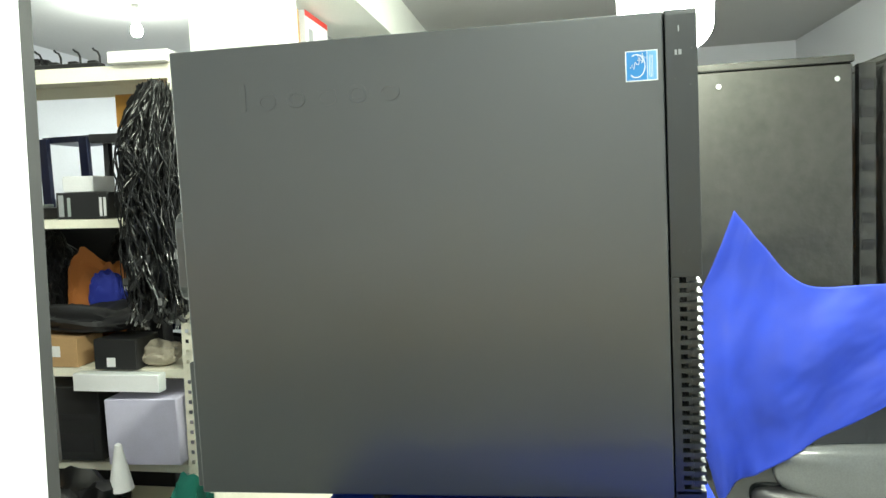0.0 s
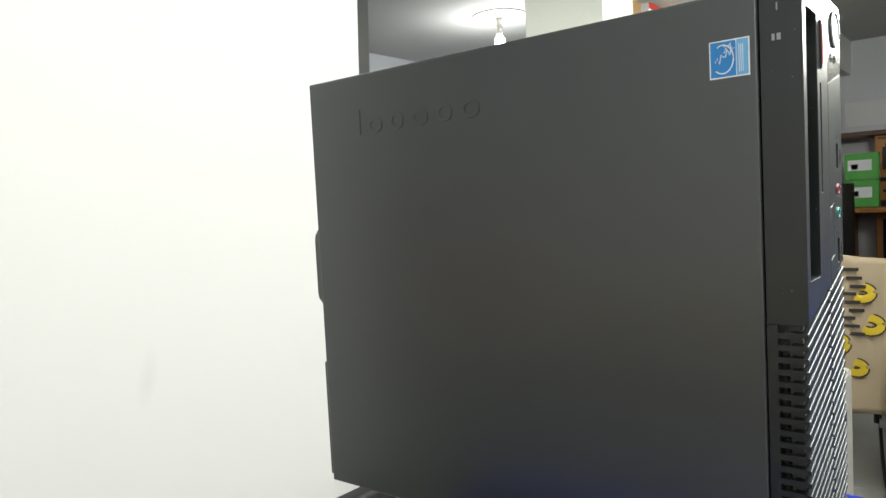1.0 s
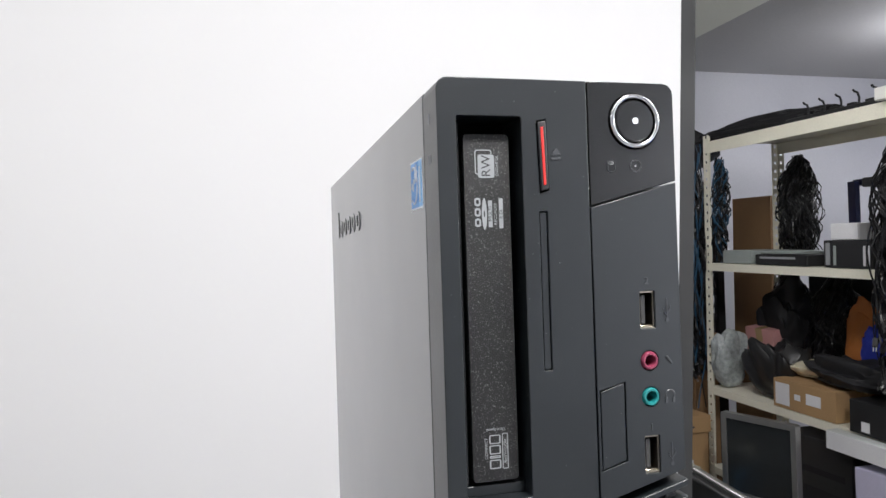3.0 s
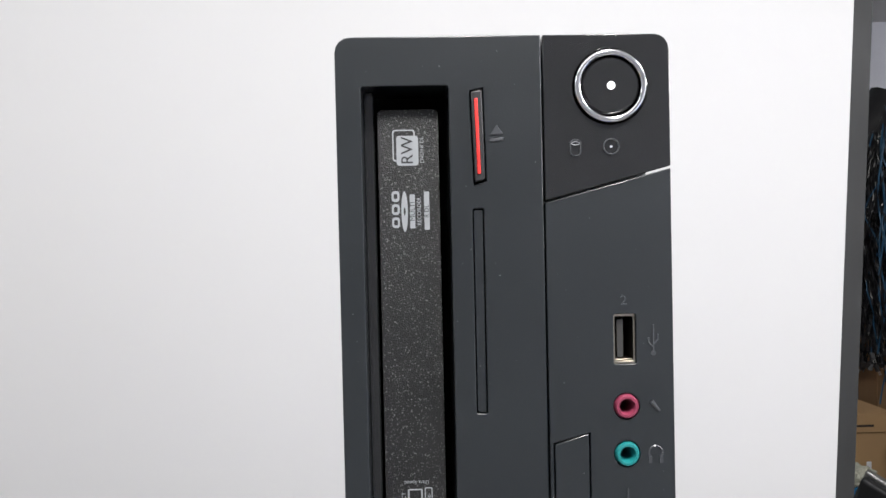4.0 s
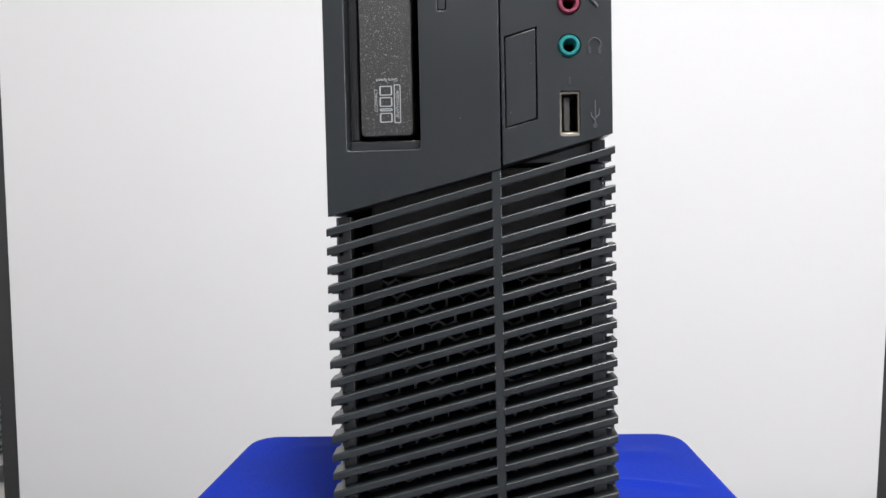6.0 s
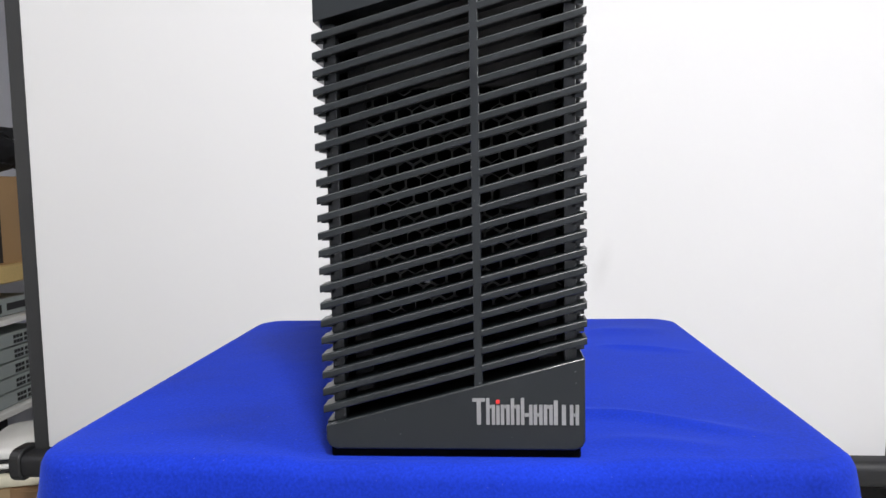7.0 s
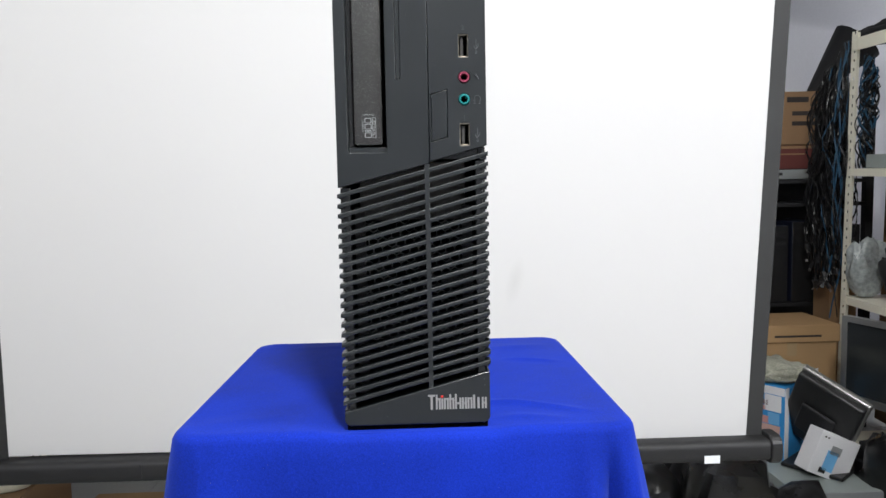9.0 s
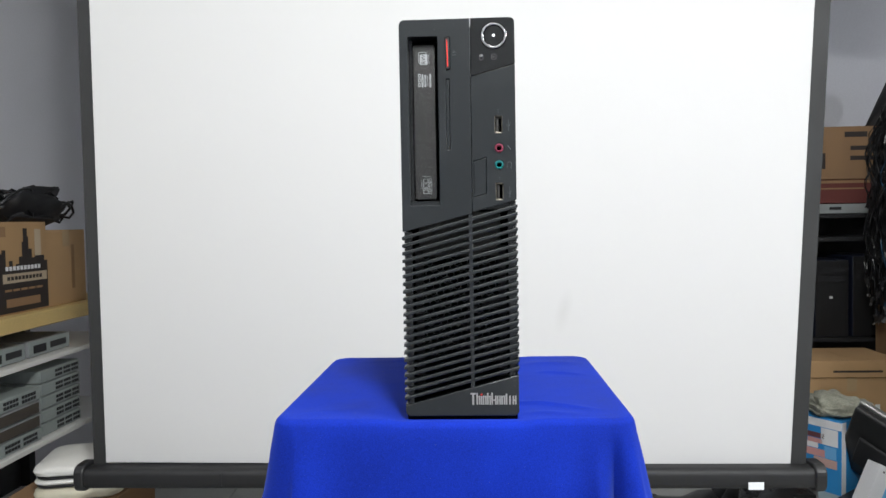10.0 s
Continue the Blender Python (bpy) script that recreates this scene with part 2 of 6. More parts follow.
def tube(bm, pts, r, n=6, closed=False):
    pts = [Vector(p) for p in pts]
    rings = []
    for i, p in enumerate(pts):
        a = pts[i - 1] if i or closed else p
        c = pts[(i + 1) % len(pts)] if i < len(pts) - 1 or closed else p
        q = (c - a).to_track_quat("Z", "Y") if (c - a).length > 1e-9 else Matrix.Identity(3).to_quaternion()
        rings.append([bm.verts.new(p + q @ Vector((r * math.cos(t), r * math.sin(t), 0))) for t in (2 * math.pi * k / n for k in range(n))])
    for i in range(len(rings) - (0 if closed else 1)):
        a, c = rings[i], rings[(i + 1) % len(rings)]
        for k in range(n):
            bm.faces.new((a[k], a[(k + 1) % n], c[(k + 1) % n], c[k]))
    if not closed:
        bm.faces.new(rings[0][::-1])
        bm.faces.new(rings[-1])
    return bm


def lathe(bm, prof, n=32, at=(0, 0, 0)):
    """Turns a list of (radius, height) round the z axis."""
    rings = [[bm.verts.new((at[0] + r * math.cos(2 * math.pi * i / n), at[1] + r * math.sin(2 * math.pi * i / n), at[2] + z)) for i in range(n)] for r, z in prof]
    for a, c in zip(rings, rings[1:]):
        for i in range(n):
            bm.faces.new((a[i], a[(i + 1) % n], c[(i + 1) % n], c[i]))
    bm.faces.new(rings[0][::-1])
    bm.faces.new(rings[-1])
    return bm


def rrect(x0, x1, z0, z1, r, n=4, corners="all"):
    out = []
    for cx, cz, a0, key in ((x1 - r, z1 - r, 0, "tr"), (x0 + r, z1 - r, 90, "tl"), (x0 + r, z0 + r, 180, "bl"), (x1 - r, z0 + r, 270, "br")):
        if corners != "all" and key not in corners:
            out.append((x1 if "r" in key else x0, z1 if "t" in key else z0))
            continue
        for k in range(n + 1):
            a = radians(a0 + 90 * k / n)
            out.append((cx + r * math.cos(a), cz + r * math.sin(a)))
    return out


def ring(cx, cz, r, n=24):
    return [(cx + r * math.cos(2 * math.pi * i / n), cz + r * math.sin(2 * math.pi * i / n)) for i in range(n)]


def plate(outline, holes, y0, y1):
    """A plate in the xz plane from y0 to y1, with holes through it."""
    bm = bmesh.new()
    es = []
    for lp in [outline] + list(holes):
        vs = [bm.verts.new((x, y0, z)) for x, z in lp]
        es += [bm.edges.new((a, c)) for a, c in zip(vs, vs[1:] + vs[:1])]
    bmesh.ops.triangle_fill(bm, use_beauty=True, use_dissolve=False, edges=es, normal=(0, -1, 0))
    r = bmesh.ops.extrude_face_region(bm, geom=bm.faces[:])
    bmesh.ops.translate(bm, verts=[v for v in r["geom"] if isinstance(v, bmesh.types.BMVert)], vec=(0, y1 - y0, 0))
    return bm


def bevel(bm, w, seg=2, angle=35):
    bmesh.ops.recalc_face_normals(bm, faces=bm.faces[:])
    es = [e for e in bm.edges if len(e.link_faces) == 2 and e.calc_face_angle(0) > radians(angle)]
    for f in bm.faces:
        f.smooth = False
    res = bmesh.ops.bevel(bm, geom=es, offset=w, offset_type="OFFSET", segments=seg, profile=0.5, affect="EDGES", clamp_overlap=True)
    for f in res["faces"]:
        f.smooth = True
    return bm


def part(name, bm, material, parent=None, label="", bev=0.0, seg=2, smooth=False, m=None):
    if bev:
        bevel(bm, bev, seg)
    bmesh.ops.recalc_face_normals(bm, faces=bm.faces[:])
    me = bpy.data.meshes.new(name)
    bm.to_mesh(me)
    bm.free()
    me.materials.append(material)
    if smooth:
        me.shade_smooth()
        me.set_sharp_from_angle(angle=radians(40))
    ob = new(name, me)
    if parent is not None:
        ob.parent = parent
    if m is not None:
        ob.matrix_basis = m
    if label:
        ob["label"] = label
    return ob


def thing(name, label, category, m=None, group="", kind=""):
    ob = new(name)
    ob.empty_display_size = 0.05
    if m is not None:
        ob.matrix_basis = m
    return tagged(ob, label, category, group, kind)


def solo(name, bm, material, label, category, m=None, group="", kind="", bev=0.0, smooth=False):
    return tagged(part(name, bm, material, None, "", bev, 2, smooth, m), label, category, group, kind)


def text(name, body, size, material, parent, m, depth=0.0001, label=""):
    c = bpy.data.curves.new(name, "FONT")
    c.body, c.size, c.extrude, c.align_x, c.align_y = body, size, depth, "CENTER", "CENTER"
    tmp = bpy.data.objects.new(name + "_src", c)
    scene.collection.objects.link(tmp)
    me = bpy.data.meshes.new_from_object(tmp.evaluated_get(bpy.context.evaluated_depsgraph_get()))
    bpy.data.objects.remove(tmp)
    me.materials.clear()
    me.materials.append(material)
    ob = new(name, me)
    ob.parent, ob.matrix_basis = parent, m
    if label:
        ob["label"] = label
    return ob


rng = random.Random(7)

# ---- the room ----
X0, X1, Y0, Y1 = -2.0, 6.2, -2.05, 3.62


def wall(name, *a):
    return solo(name, bx(*a), WALL, "painted bluish white plaster wall", "wall", kind="structure")


wall("wall_west", X0 - 0.15, X0, Y0 - 0.15, Y1 + 0.15, FLOOR - 0.1, CEIL + 0.1)
wall("wall_east", X1, X1 + 0.15, Y0 - 0.15, Y1 + 0.15, FLOOR - 0.1, CEIL + 0.1)
wall("wall_south", X0, X1, Y0 - 0.15, Y0, FLOOR - 0.1, CEIL + 0.1)
wall("wall_north", X0, X1, Y1, Y1 + 0.15, FLOOR - 0.1, CEIL + 0.1)
wall("wall_partition", 5.2, 5.3, 1.62, Y1, FLOOR - 0.004, CEIL)
solo("ceiling", bx(X0, X1, Y0, Y1, CEIL, CEIL + 0.1), CEILP, "plain grey-white painted ceiling", "ceiling", kind="structure")
solo("ceiling_beam", bx(1.42, 1.70, 0.1, Y1, 1.92, CEIL), COLUMN, "painted concrete ceiling beam", "beam", kind="structure")
solo("ceiling_beam", bx(2.27, X1, 0.95, 1.29, 1.87, CEIL), COLUMN, "painted concrete ceiling beam", "beam", kind="structure")
solo("column", bx(2.0, 2.265, 1.085, 1.42, FLOOR, CEIL), COLUMN, "square pale greenish-white painted column", "column", kind="structure", bev=0.006)
floor = solo("floor", bx(X0, X1, Y0, Y1, FLOOR - 0.1, FLOOR - 0.004), GROUT, "floor of large pale ceramic tiles", "floor", kind="structure")


# ---- projection screen ----
def build_screen():
    """Portable pull-up screen: right edge leans out a little towards the top."""
    t = thing("projection_screen", "white pull-up projection screen with black borders, slightly scuffed", "screen")
    ZB, ZT = 0.28, 2.02

    def xl(z):
        return -0.984

    def xr(z):
        return 0.806 + (z - ZB) * 0.049

    def strip(a0, b0, a1, b1, z0, z1, y0, y1, za=0.0):
        bm = bmesh.new()
        vs = [bm.verts.new(p) for p in ((a0, y0, z0 + za), (b0, y0, z0), (b1, y0, z1), (a1, y0, z1), (a0, y1, z0 + za), (b0, y1, z0), (b1, y1, z1), (a1, y1, z1))]
        for f in ((0, 1, 2, 3), (5, 4, 7, 6), (0, 4, 5, 1), (1, 5, 6, 2), (2, 6, 7, 3), (3, 7, 4, 0)):
            bm.faces.new([vs[i] for i in f])
        return bm
    part("fabric", strip(xl(ZB), xr(ZB), xl(ZT), xr(ZT), ZB, ZT, 1.2195, 1.2205, 0.0135), SCREEN, t, "white matte projection fabric")
    part("border", strip(xl(ZB) - 0.033, xl(ZB) - 0.0004, xl(ZT) - 0.033, xl(ZT) - 0.0004, ZB, ZT, 1.2185, 1.2212), FRAME, t, "black side border")
    part("border", strip(xr(ZB) + 0.0004, xr(ZB) + 0.038, xr(ZT) + 0.0004, xr(ZT) + 0.038, ZB, ZT, 1.2185, 1.2212), FRAME, t, "black side border")
    part("border", strip(xl(ZB) - 0.033, xr(ZB) + 0.038, xl(ZB) - 0.033, xr(ZB) + 0.038, ZB - 0.03, ZB - 0.0004, 1.2185, 1.2212), FRAME, t, "black lower border")
    bm = bmesh.new()
    prof = rrect(1.175, 1.245, 0.234, 0.287, 0.017, 4)
    a = [bm.verts.new((-1.022, y, z)) for y, z in prof]
    c = [bm.verts.new((0.848, y, z)) for y, z in prof]
    for i in range(len(prof)):
        bm.faces.new((a[i], a[(i + 1) % len(a)], c[(i + 1) % len(a)], c[i]))
    bm.faces.new(a[::-1])
    bm.faces.new(c)
    bar = part("bar", bm, BARM, t, "black moulded lower bar", smooth=True)
    for x0, x1 in ((-1.048, -1.0223), (0.8483, 0.876)):
        bm = bmesh.new()
        prof = rrect(1.169, 1.251, 0.226, 0.298, 0.026, 5)
        a = [bm.verts.new((x0, y, z)) for y, z in prof]
        c = [bm.verts.new((x1, y, z)) for y, z in prof]
        for i in range(len(prof)):
            bm.faces.new((a[i], a[(i + 1) % len(a)], c[(i + 1) % len(a)], c[i]))
        bm.faces.new(a[::-1])
        bm.faces.new(c)
        part("end_cap", bm, BLACK, t, "black plastic end cap", bev=0.004)
    part("tag", bx(0.684, 0.722, 1.1735, 1.1748, 0.236, 0.255), WHITELAB, t, "small white sticker")
    for x in (-0.66, 0.20):
        part("seam", bx(x, x + 0.004, 1.1742, 1.176, 0.245, 0.278), BLACKM, t, "dark joint of the bar")
    part("top_rail", bx(-1.02, 0.93, 1.20, 1.24, ZT, ZT + 0.04), BARM, t, bev=0.004)
    for x in (-0.5, 0.4):
        part("hanger", cyl(bmesh.new(), (x, 1.22, ZT + 0.04), (x, 1.22, CEIL), 0.006, n=8), BLACK, t)


build_screen()


# ---- cloth-covered table ----
def build_cloth():
    x0, x1, y0, y1 = -0.170, 0.152, -0.012, 0.285
    r, drop = 0.022, 0.62
    bm = bmesh.new()
    N = 440
    base, nor = [], []
    w, h = x1 - x0 - 2 * r, y1 - y0 - 2 * r
    segs = [(w, "b"), (math.pi * r / 2, "c0"), (h, "r"), (math.pi * r / 2, "c1"), (w, "t"), (math.pi * r / 2, "c2"), (h, "l"), (math.pi * r / 2, "c3")]
    per = sum(s[0] for s in segs)
    corner = []
    for i in range(N):
        s = per * i / N
        for ln, k in segs:
            if s <= ln:
                break
            s -= ln
        if k == "b":
            p, n = (x0 + r + s, y0), (0, -1)
        elif k == "r":
            p, n = (x1, y0 + r + s), (1, 0)
        elif k == "t":
            p, n = (x1 - r - s, y1), (0, 1)
        elif k == "l":
            p, n = (x0, y1 - r - s), (-1, 0)
        else:
            j = int(k[1])
            cx, cy = ((x1 - r, y0 + r), (x1 - r, y1 - r), (x0 + r, y1 - r), (x0 + r, y0 + r))[j]
            a = radians(-90 + 90 * j) + s / r
            n = (math.cos(a), math.sin(a))
            p = (cx + r * n[0], cy + r * n[1])
        base.append(Vector((*p, 0)))
        nor.append(Vector((*n, 0)))
        dc = min((Vector(p) - Vector(c)).length for c in ((x0, y0), (x1, y0), (x0, y1), (x1, y1)))
        corner.append(math.exp(-(dc / 0.055) ** 2))
    mid = Vector(((x0 + x1) / 2, (y0 + y1) / 2, 0))
    rings = []
    ra = 0.0075

    def crease(p, a, c, wd, amp):
        a, c = Vector((*a, 0)), Vector((*c, 0))
        t = max(0, min(1, (p - a).dot(c - a) / (c - a).length_squared))
        d = (p - a - (c - a) * t)
        s = d.x * (c - a).y - d.y * (c - a).x
        return amp * math.sin(math.pi * min(1, 0.15 + t)) * math.exp(-(d.length / wd) ** 2) * (0.7 + 0.3 * math.tanh(s / (c - a).length / 0.006))

    def dent(p):
        dx, dy = max(0, abs(p.x) - 0.05), max(0, -p.y, p.y - 0.38)
        return -0.0026 * math.exp(-(dx * dx + dy * dy) / 0.016 ** 2)

    def relief(p):
        z = crease(p, (0.045, 0.062), (0.146, 0.012), 0.005, 0.0036) + crease(p, (0.060, 0.020), (0.120, 0.004), 0.006, 0.0018)
        z += crease(p, (0.085, 0.185), (0.147, 0.165), 0.0045, 0.0030) + crease(p, (0.075, 0.235), (0.150, 0.240), 0.012, 0.0025)
        z += crease(p, (-0.165, 0.010), (-0.080, 0.040), 0.012, 0.0010) + crease(p, (-0.12, 0.255), (0.02, 0.270), 0.010, 0.0012)
        return z + 0.0004 * noise.noise(p * 14) + 0.00012 * noise.noise(p * 60)
    K = 60
    for k in range(1, K):
        f = (k / K) ** 0.8
        row = []
        for b, n in zip(base, nor):
            p = mid + (b - n * ra - mid) * f
            row.append(bm.verts.new(p + Vector((0, 0, TZ - 0.0006 + min(0.006, relief(p)) * (0 if abs(p.x) < 0.052 and p.y > 0 else 1) + dent(p)))))
        rings.append(row)
    for a in (0, 25, 50, 75):
        rings.append([bm.verts.new(b - n * ra + n * ra * math.sin(radians(a)) + Vector((0, 0, TZ - ra + ra * math.cos(radians(a)) - 0.0006 + dent(b - n * ra)))) for b, n in zip(base, nor)])
    M = 60
    for k in range(1, M + 1):
        v = k / M
        row = []
        for i, (b, n) in enumerate(zip(base, nor)):
            u = i / N * per
            fold = 0.020 * math.sin(u * 62 + 0.8 * math.sin(u * 21)) * corner[i] + 0.006 * math.sin(u * 27 + 1.3) * v
            out = 0.0055 * noise.noise(Vector((u * 9, v * 3.5, 1))) * min(1, v * 6) + 0.0022 * noise.noise(Vector((u * 34, v * 17, 5))) * min(1, v * 8)
            uc = u - w
            out += (0.013 * math.exp(-((uc + 0.014) / 0.007) ** 2) - 0.020 * math.exp(-((uc - 0.001) / 0.0045) ** 2) + 0.012 * math.exp(-((uc - 0.014) / 0.006) ** 2) + 0.009 * math.exp(-((uc + 0.05 + 0.10 * v) / 0.022) ** 2)) * min(1, max(0, v - 0.01) * 8)
            out += 0.075 * v + corner[i] * 0.085 * v ** 1.2 + fold * min(1, v * 2.5)
            row.append(bm.verts.new(b + n * out + Vector((0, 0, TZ - ra - drop * v + dent(b - n * ra) * (1 - v) + 0.012 * v * noise.noise(Vector((u * 7, 0, 3)))))))
        rings.append(row)
    c = bm.verts.new(mid + Vector((0, 0, TZ - 0.0032)))
    for i in range(N):
        bm.faces.new((c, rings[0][i], rings[0][(i + 1) % N]))
    for a, d in zip(rings, rings[1:]):
        for i in range(N):
            bm.faces.new((a[i], d[i], d[(i + 1) % N], a[(i + 1) % N]))
    ob = solo("table_cloth", bm, CLOTH, "royal blue cloth draped over a small table", "tablecloth", smooth=True)
    sol = ob.modifiers.new("thickness", "SOLIDIFY")
    sol.thickness, sol.offset = 0.0012, -1
    t = thing("small_table", "small wooden table hidden under the blue cloth", "table", pose(0, 0, 0))
    part("tabletop", bx(x0 + 0.012, x1 - 0.012, y0 + 0.012, y1 - 0.012, TZ - 0.03, TZ - 0.006), PLY, t, bev=0.003)
    for lx in (x0 + 0.02, x1 - 0.06):
        for ly in (y0 + 0.02, y1 - 0.06):
            part("leg", bx(lx, lx + 0.04, ly, ly + 0.04, FLOOR, TZ - 0.03), PLY, t, bev=0.003)


build_cloth()


# ---- desktop computer, standing upright ----
SL = 0.265        # rise of the slats
PITCH = 0.00675


def build_computer():
    pc = thing("desktop_computer", "dark grey small desktop computer standing upright on the cloth", "computer")
    # metal case
    case = part("case", bx(-0.0498, 0.0498, 0.0220, 0.383, 0.7528, 1.0955), CASE, pc, "dark grey painted steel case", bev=0.0014, seg=3)
    # rear lip, latch and expansion bulges
    part("rear_latch", bevel(plate(rrect(-0.0475, 0.0475, 0.905, 0.975, 0.012), [], 0.383, 0.3905), 0.002), CASE, pc, "grey steel rear latch")
    part("rear_plate", bx(-0.0475, 0.0475, 0.383, 0.3875, 0.757, 0.857), CASE, pc, "bare steel rear plate", bev=0.001)
    part("lock_loop", tube(bmesh.new(), [(-0.036, 0.3855 + 0.004 * math.cos(a), 0.996 + 0.005 * math.sin(a)) for a in (2 * math.pi * i / 14 for i in range(14))], 0.0009, 6, True), STEEL, pc, "small steel padlock loop")
    for x in (-0.036, 0.036):
        for y in (0.06, 0.24):
            part("foot", cyl(bmesh.new(), (x, y, TZ - 0.0034), (x, y, 0.7535), 0.008, n=16), RUBBER, pc, "black rubber foot")
    # near-black strip put in for the shade in the gap below the bezel
    part("front_foot", bx(-0.0485, 0.0485, 0.0018, 0.020, TZ - 0.0034, 0.7512), VOID, pc, "near-black strip standing in for shade under the front", bev=0.0008)
    # raised plain marks in the place of the maker's name
    y = 0.328
    for wdt, z0, z1 in ((0.004, 1.0475, 1.068), (0.015, 1.0475, 1.060), (0.014, 1.048, 1.061), (0.016, 1.048, 1.061), (0.014, 1.0485, 1.0615), (0.016, 1.0485, 1.0615)):
        if wdt < 0.006:
            bm = plate(rrect(y - wdt, y, z0, z1, 0.0012), [], 0, 0.0009)
        else:
            bm = plate(rrect(y - wdt, y, z0, z1, wdt * 0.42, 6), [rrect(y - wdt + 0.0028, y - 0.0028, z0 + 0.0028, z1 - 0.0028, (wdt - 0.0056) * 0.4, 6)], 0, 0.0009)
        for v in bm.verts:
            v.co = Vector((-0.0495 - v.co.y, v.co.x, v.co.z))
        part("raised_mark", bm, CASE, case, "raised mark in the painted steel", bev=0.0003)
        y -= wdt + 0.0085
    # energy label
    lab = part("label", bx(-0.04995, -0.0496, 0.0262, 0.0478, 1.0495, 1.0702), WHITELAB, pc, "white-edged blue square label")
    part("label_field", bx(-0.0501, -0.04985, 0.0335, 0.0471, 1.0503, 1.0695), BLUELAB, lab)
    part("label_field", bx(-0.0501, -0.04985, 0.0270, 0.0331, 1.0503, 1.0695), LBLUE, lab)
    arc = [(-0.0502, 0.0405 + 0.0058 * math.cos(a), 1.0598 + 0.0078 * math.sin(a)) for a in (radians(60 + 250 * i / 16) for i in range(17))]
    part("label_arc", tube(bmesh.new(), arc, 0.00042, 5), WHITELAB, lab)
    sw = [(-0.0502, 0.0445 - 0.0011 * i, 1.0585 + 0.0016 * i * 0.45 + 0.0024 * math.sin(i * 2.4)) for i in range(9)]
    part("label_stroke", tube(bmesh.new(), sw, 0.00036, 5), WHITELAB, lab)
    star = []
    for i in range(11):
        r, a = (0.0032 if i % 2 else 0.0013), math.pi * 2 * i / 10
        star.append((-0.0502, 0.0372 + r * math.cos(a), 1.0652 + r * math.sin(a)))
    part("label_star", tube(bmesh.new(), star[:-1], 0.0003, 4, True), WHITELAB, lab)
    for k in range(3):
        part("label_line", bx(-0.05025, -0.05008, 0.0296 + 0.001 * k, 0.0299 + 0.001 * k, 1.052, 1.067), WHITELAB, lab)

    for z0, z1, y0, y1 in ((1.0655, 1.0690, 0.0105, 0.0125), (1.0655, 1.0690, 0.0135, 0.0150), (1.0810, 1.0850, 0.0118, 0.0126)):
        part("scuff", bx(-0.05015, -0.0499, y0, y1, z0, z1), GREY, pc, "pale worn mark")
    # front bezel
    bez = pc
    main_out = [(-0.05, 0.9132), (0.008, 0.9278), (0.0113, 0.9287), (0.0113, 1.0968)] + [(-0.0455 - 0.0045 * math.sin(radians(a)), 1.0923 + 0.0045 * math.cos(radians(a))) for a in (0, 22, 45, 67, 90)]
    bay = rrect(-0.0425, -0.0165, 0.9362, 1.0822, 0.0008, 2)
    slot = rrect(-0.0100, -0.0066, 0.9838, 1.0455, 0.0005, 2)
    ej = [(-0.0103, 1.0806), (-0.0062, 1.0814), (-0.0056, 1.0535), (-0.0095, 1.0525)]
    part("main_panel", plate(main_out, [bay, slot, ej], 0.0, 0.021), BEZEL, bez, "matt charcoal plastic panel", bev=0.0005, seg=2)
    # right column
    pw_out = [(0.0119, 1.0474), (0.05, 1.0572)] + [(0.0455 + 0.0045 * math.cos(radians(a)), 1.0923 + 0.0045 * math.sin(radians(a))) for a in (0, 22, 45, 67, 90)] + [(0.0119, 1.0968)]
    part("power_panel", plate(pw_out, [ring(0.032, 1.0812, 0.0113, 32)], 0.0, 0.021), PIANO, bez, "smooth darker plastic panel", bev=0.0005)
    blank = [(0.0130, 0.9425), (0.0243, 0.9455), (0.0243, 0.9772), (0.0130, 0.9742)]
    usbs = [(0.0352, 1.0052), (0.0354, 0.9472)]
    jacks = [(0.0354, 0.9848), (0.0354, 0.9703)]
    holes = [blank] + [rrect(x - 0.0034, x + 0.0034, z - 0.0076, z + 0.0076, 0.0004, 1) for x, z in usbs] + [ring(x, z, 0.0040) for x, z in jacks]
    port_out = [(0.0119, 0.9298), (0.05, 0.9400), (0.05, 1.0565), (0.0119, 1.0467)]
    pp = part("port_panel", plate(port_out, holes, 0.0, 0.021), BEZEL, bez, "matt charcoal plastic port panel", bev=0.0004)
    part("blank_cover", plate([(x + (0.00045 if x < 0.02 else -0.00045), z + (0.0005 if z < 0.96 else -0.0005)) for x, z in blank], [], 0.0002, 0.012), BEZEL, pp, bev=0.0003)
    part("card_slot_cover", plate(rrect(-0.0096, -0.0070, 0.9843, 1.0450, 0.0004, 2), [], 0.0006, 0.01), BEZEL, bez, "narrow blanked card slot", bev=0.0002)
    part("eject_button", plate([(-0.0099, 1.0800), (-0.0067, 1.0806), (-0.0061, 1.0541), (-0.0092, 1.0533)], [], -0.0012, 0.012), BLACK, bez, "black eject button", bev=0.0004)
    part("eject_stripe", plate([(-0.0090, 1.0780), (-0.0080, 1.0781), (-0.0074, 1.0556), (-0.0084, 1.0555)], [], -0.0016, -0.0008), RED, bez, "red stripe", bev=0.0002)
    # embossed eject sign
    part("eject_sign", plate([(-0.0044, 1.0672), (-0.0004, 1.0676), (-0.0024, 1.0702)], [], -0.00035, 0.0004), SIGN, bez, bev=0.00012)
    part("eject_sign", plate([(-0.0044, 1.0652), (-0.0004, 1.0656), (-0.0004, 1.0665), (-0.0044, 1.0661)], [], -0.00035, 0.0004), SIGN, bez, bev=0.00012)
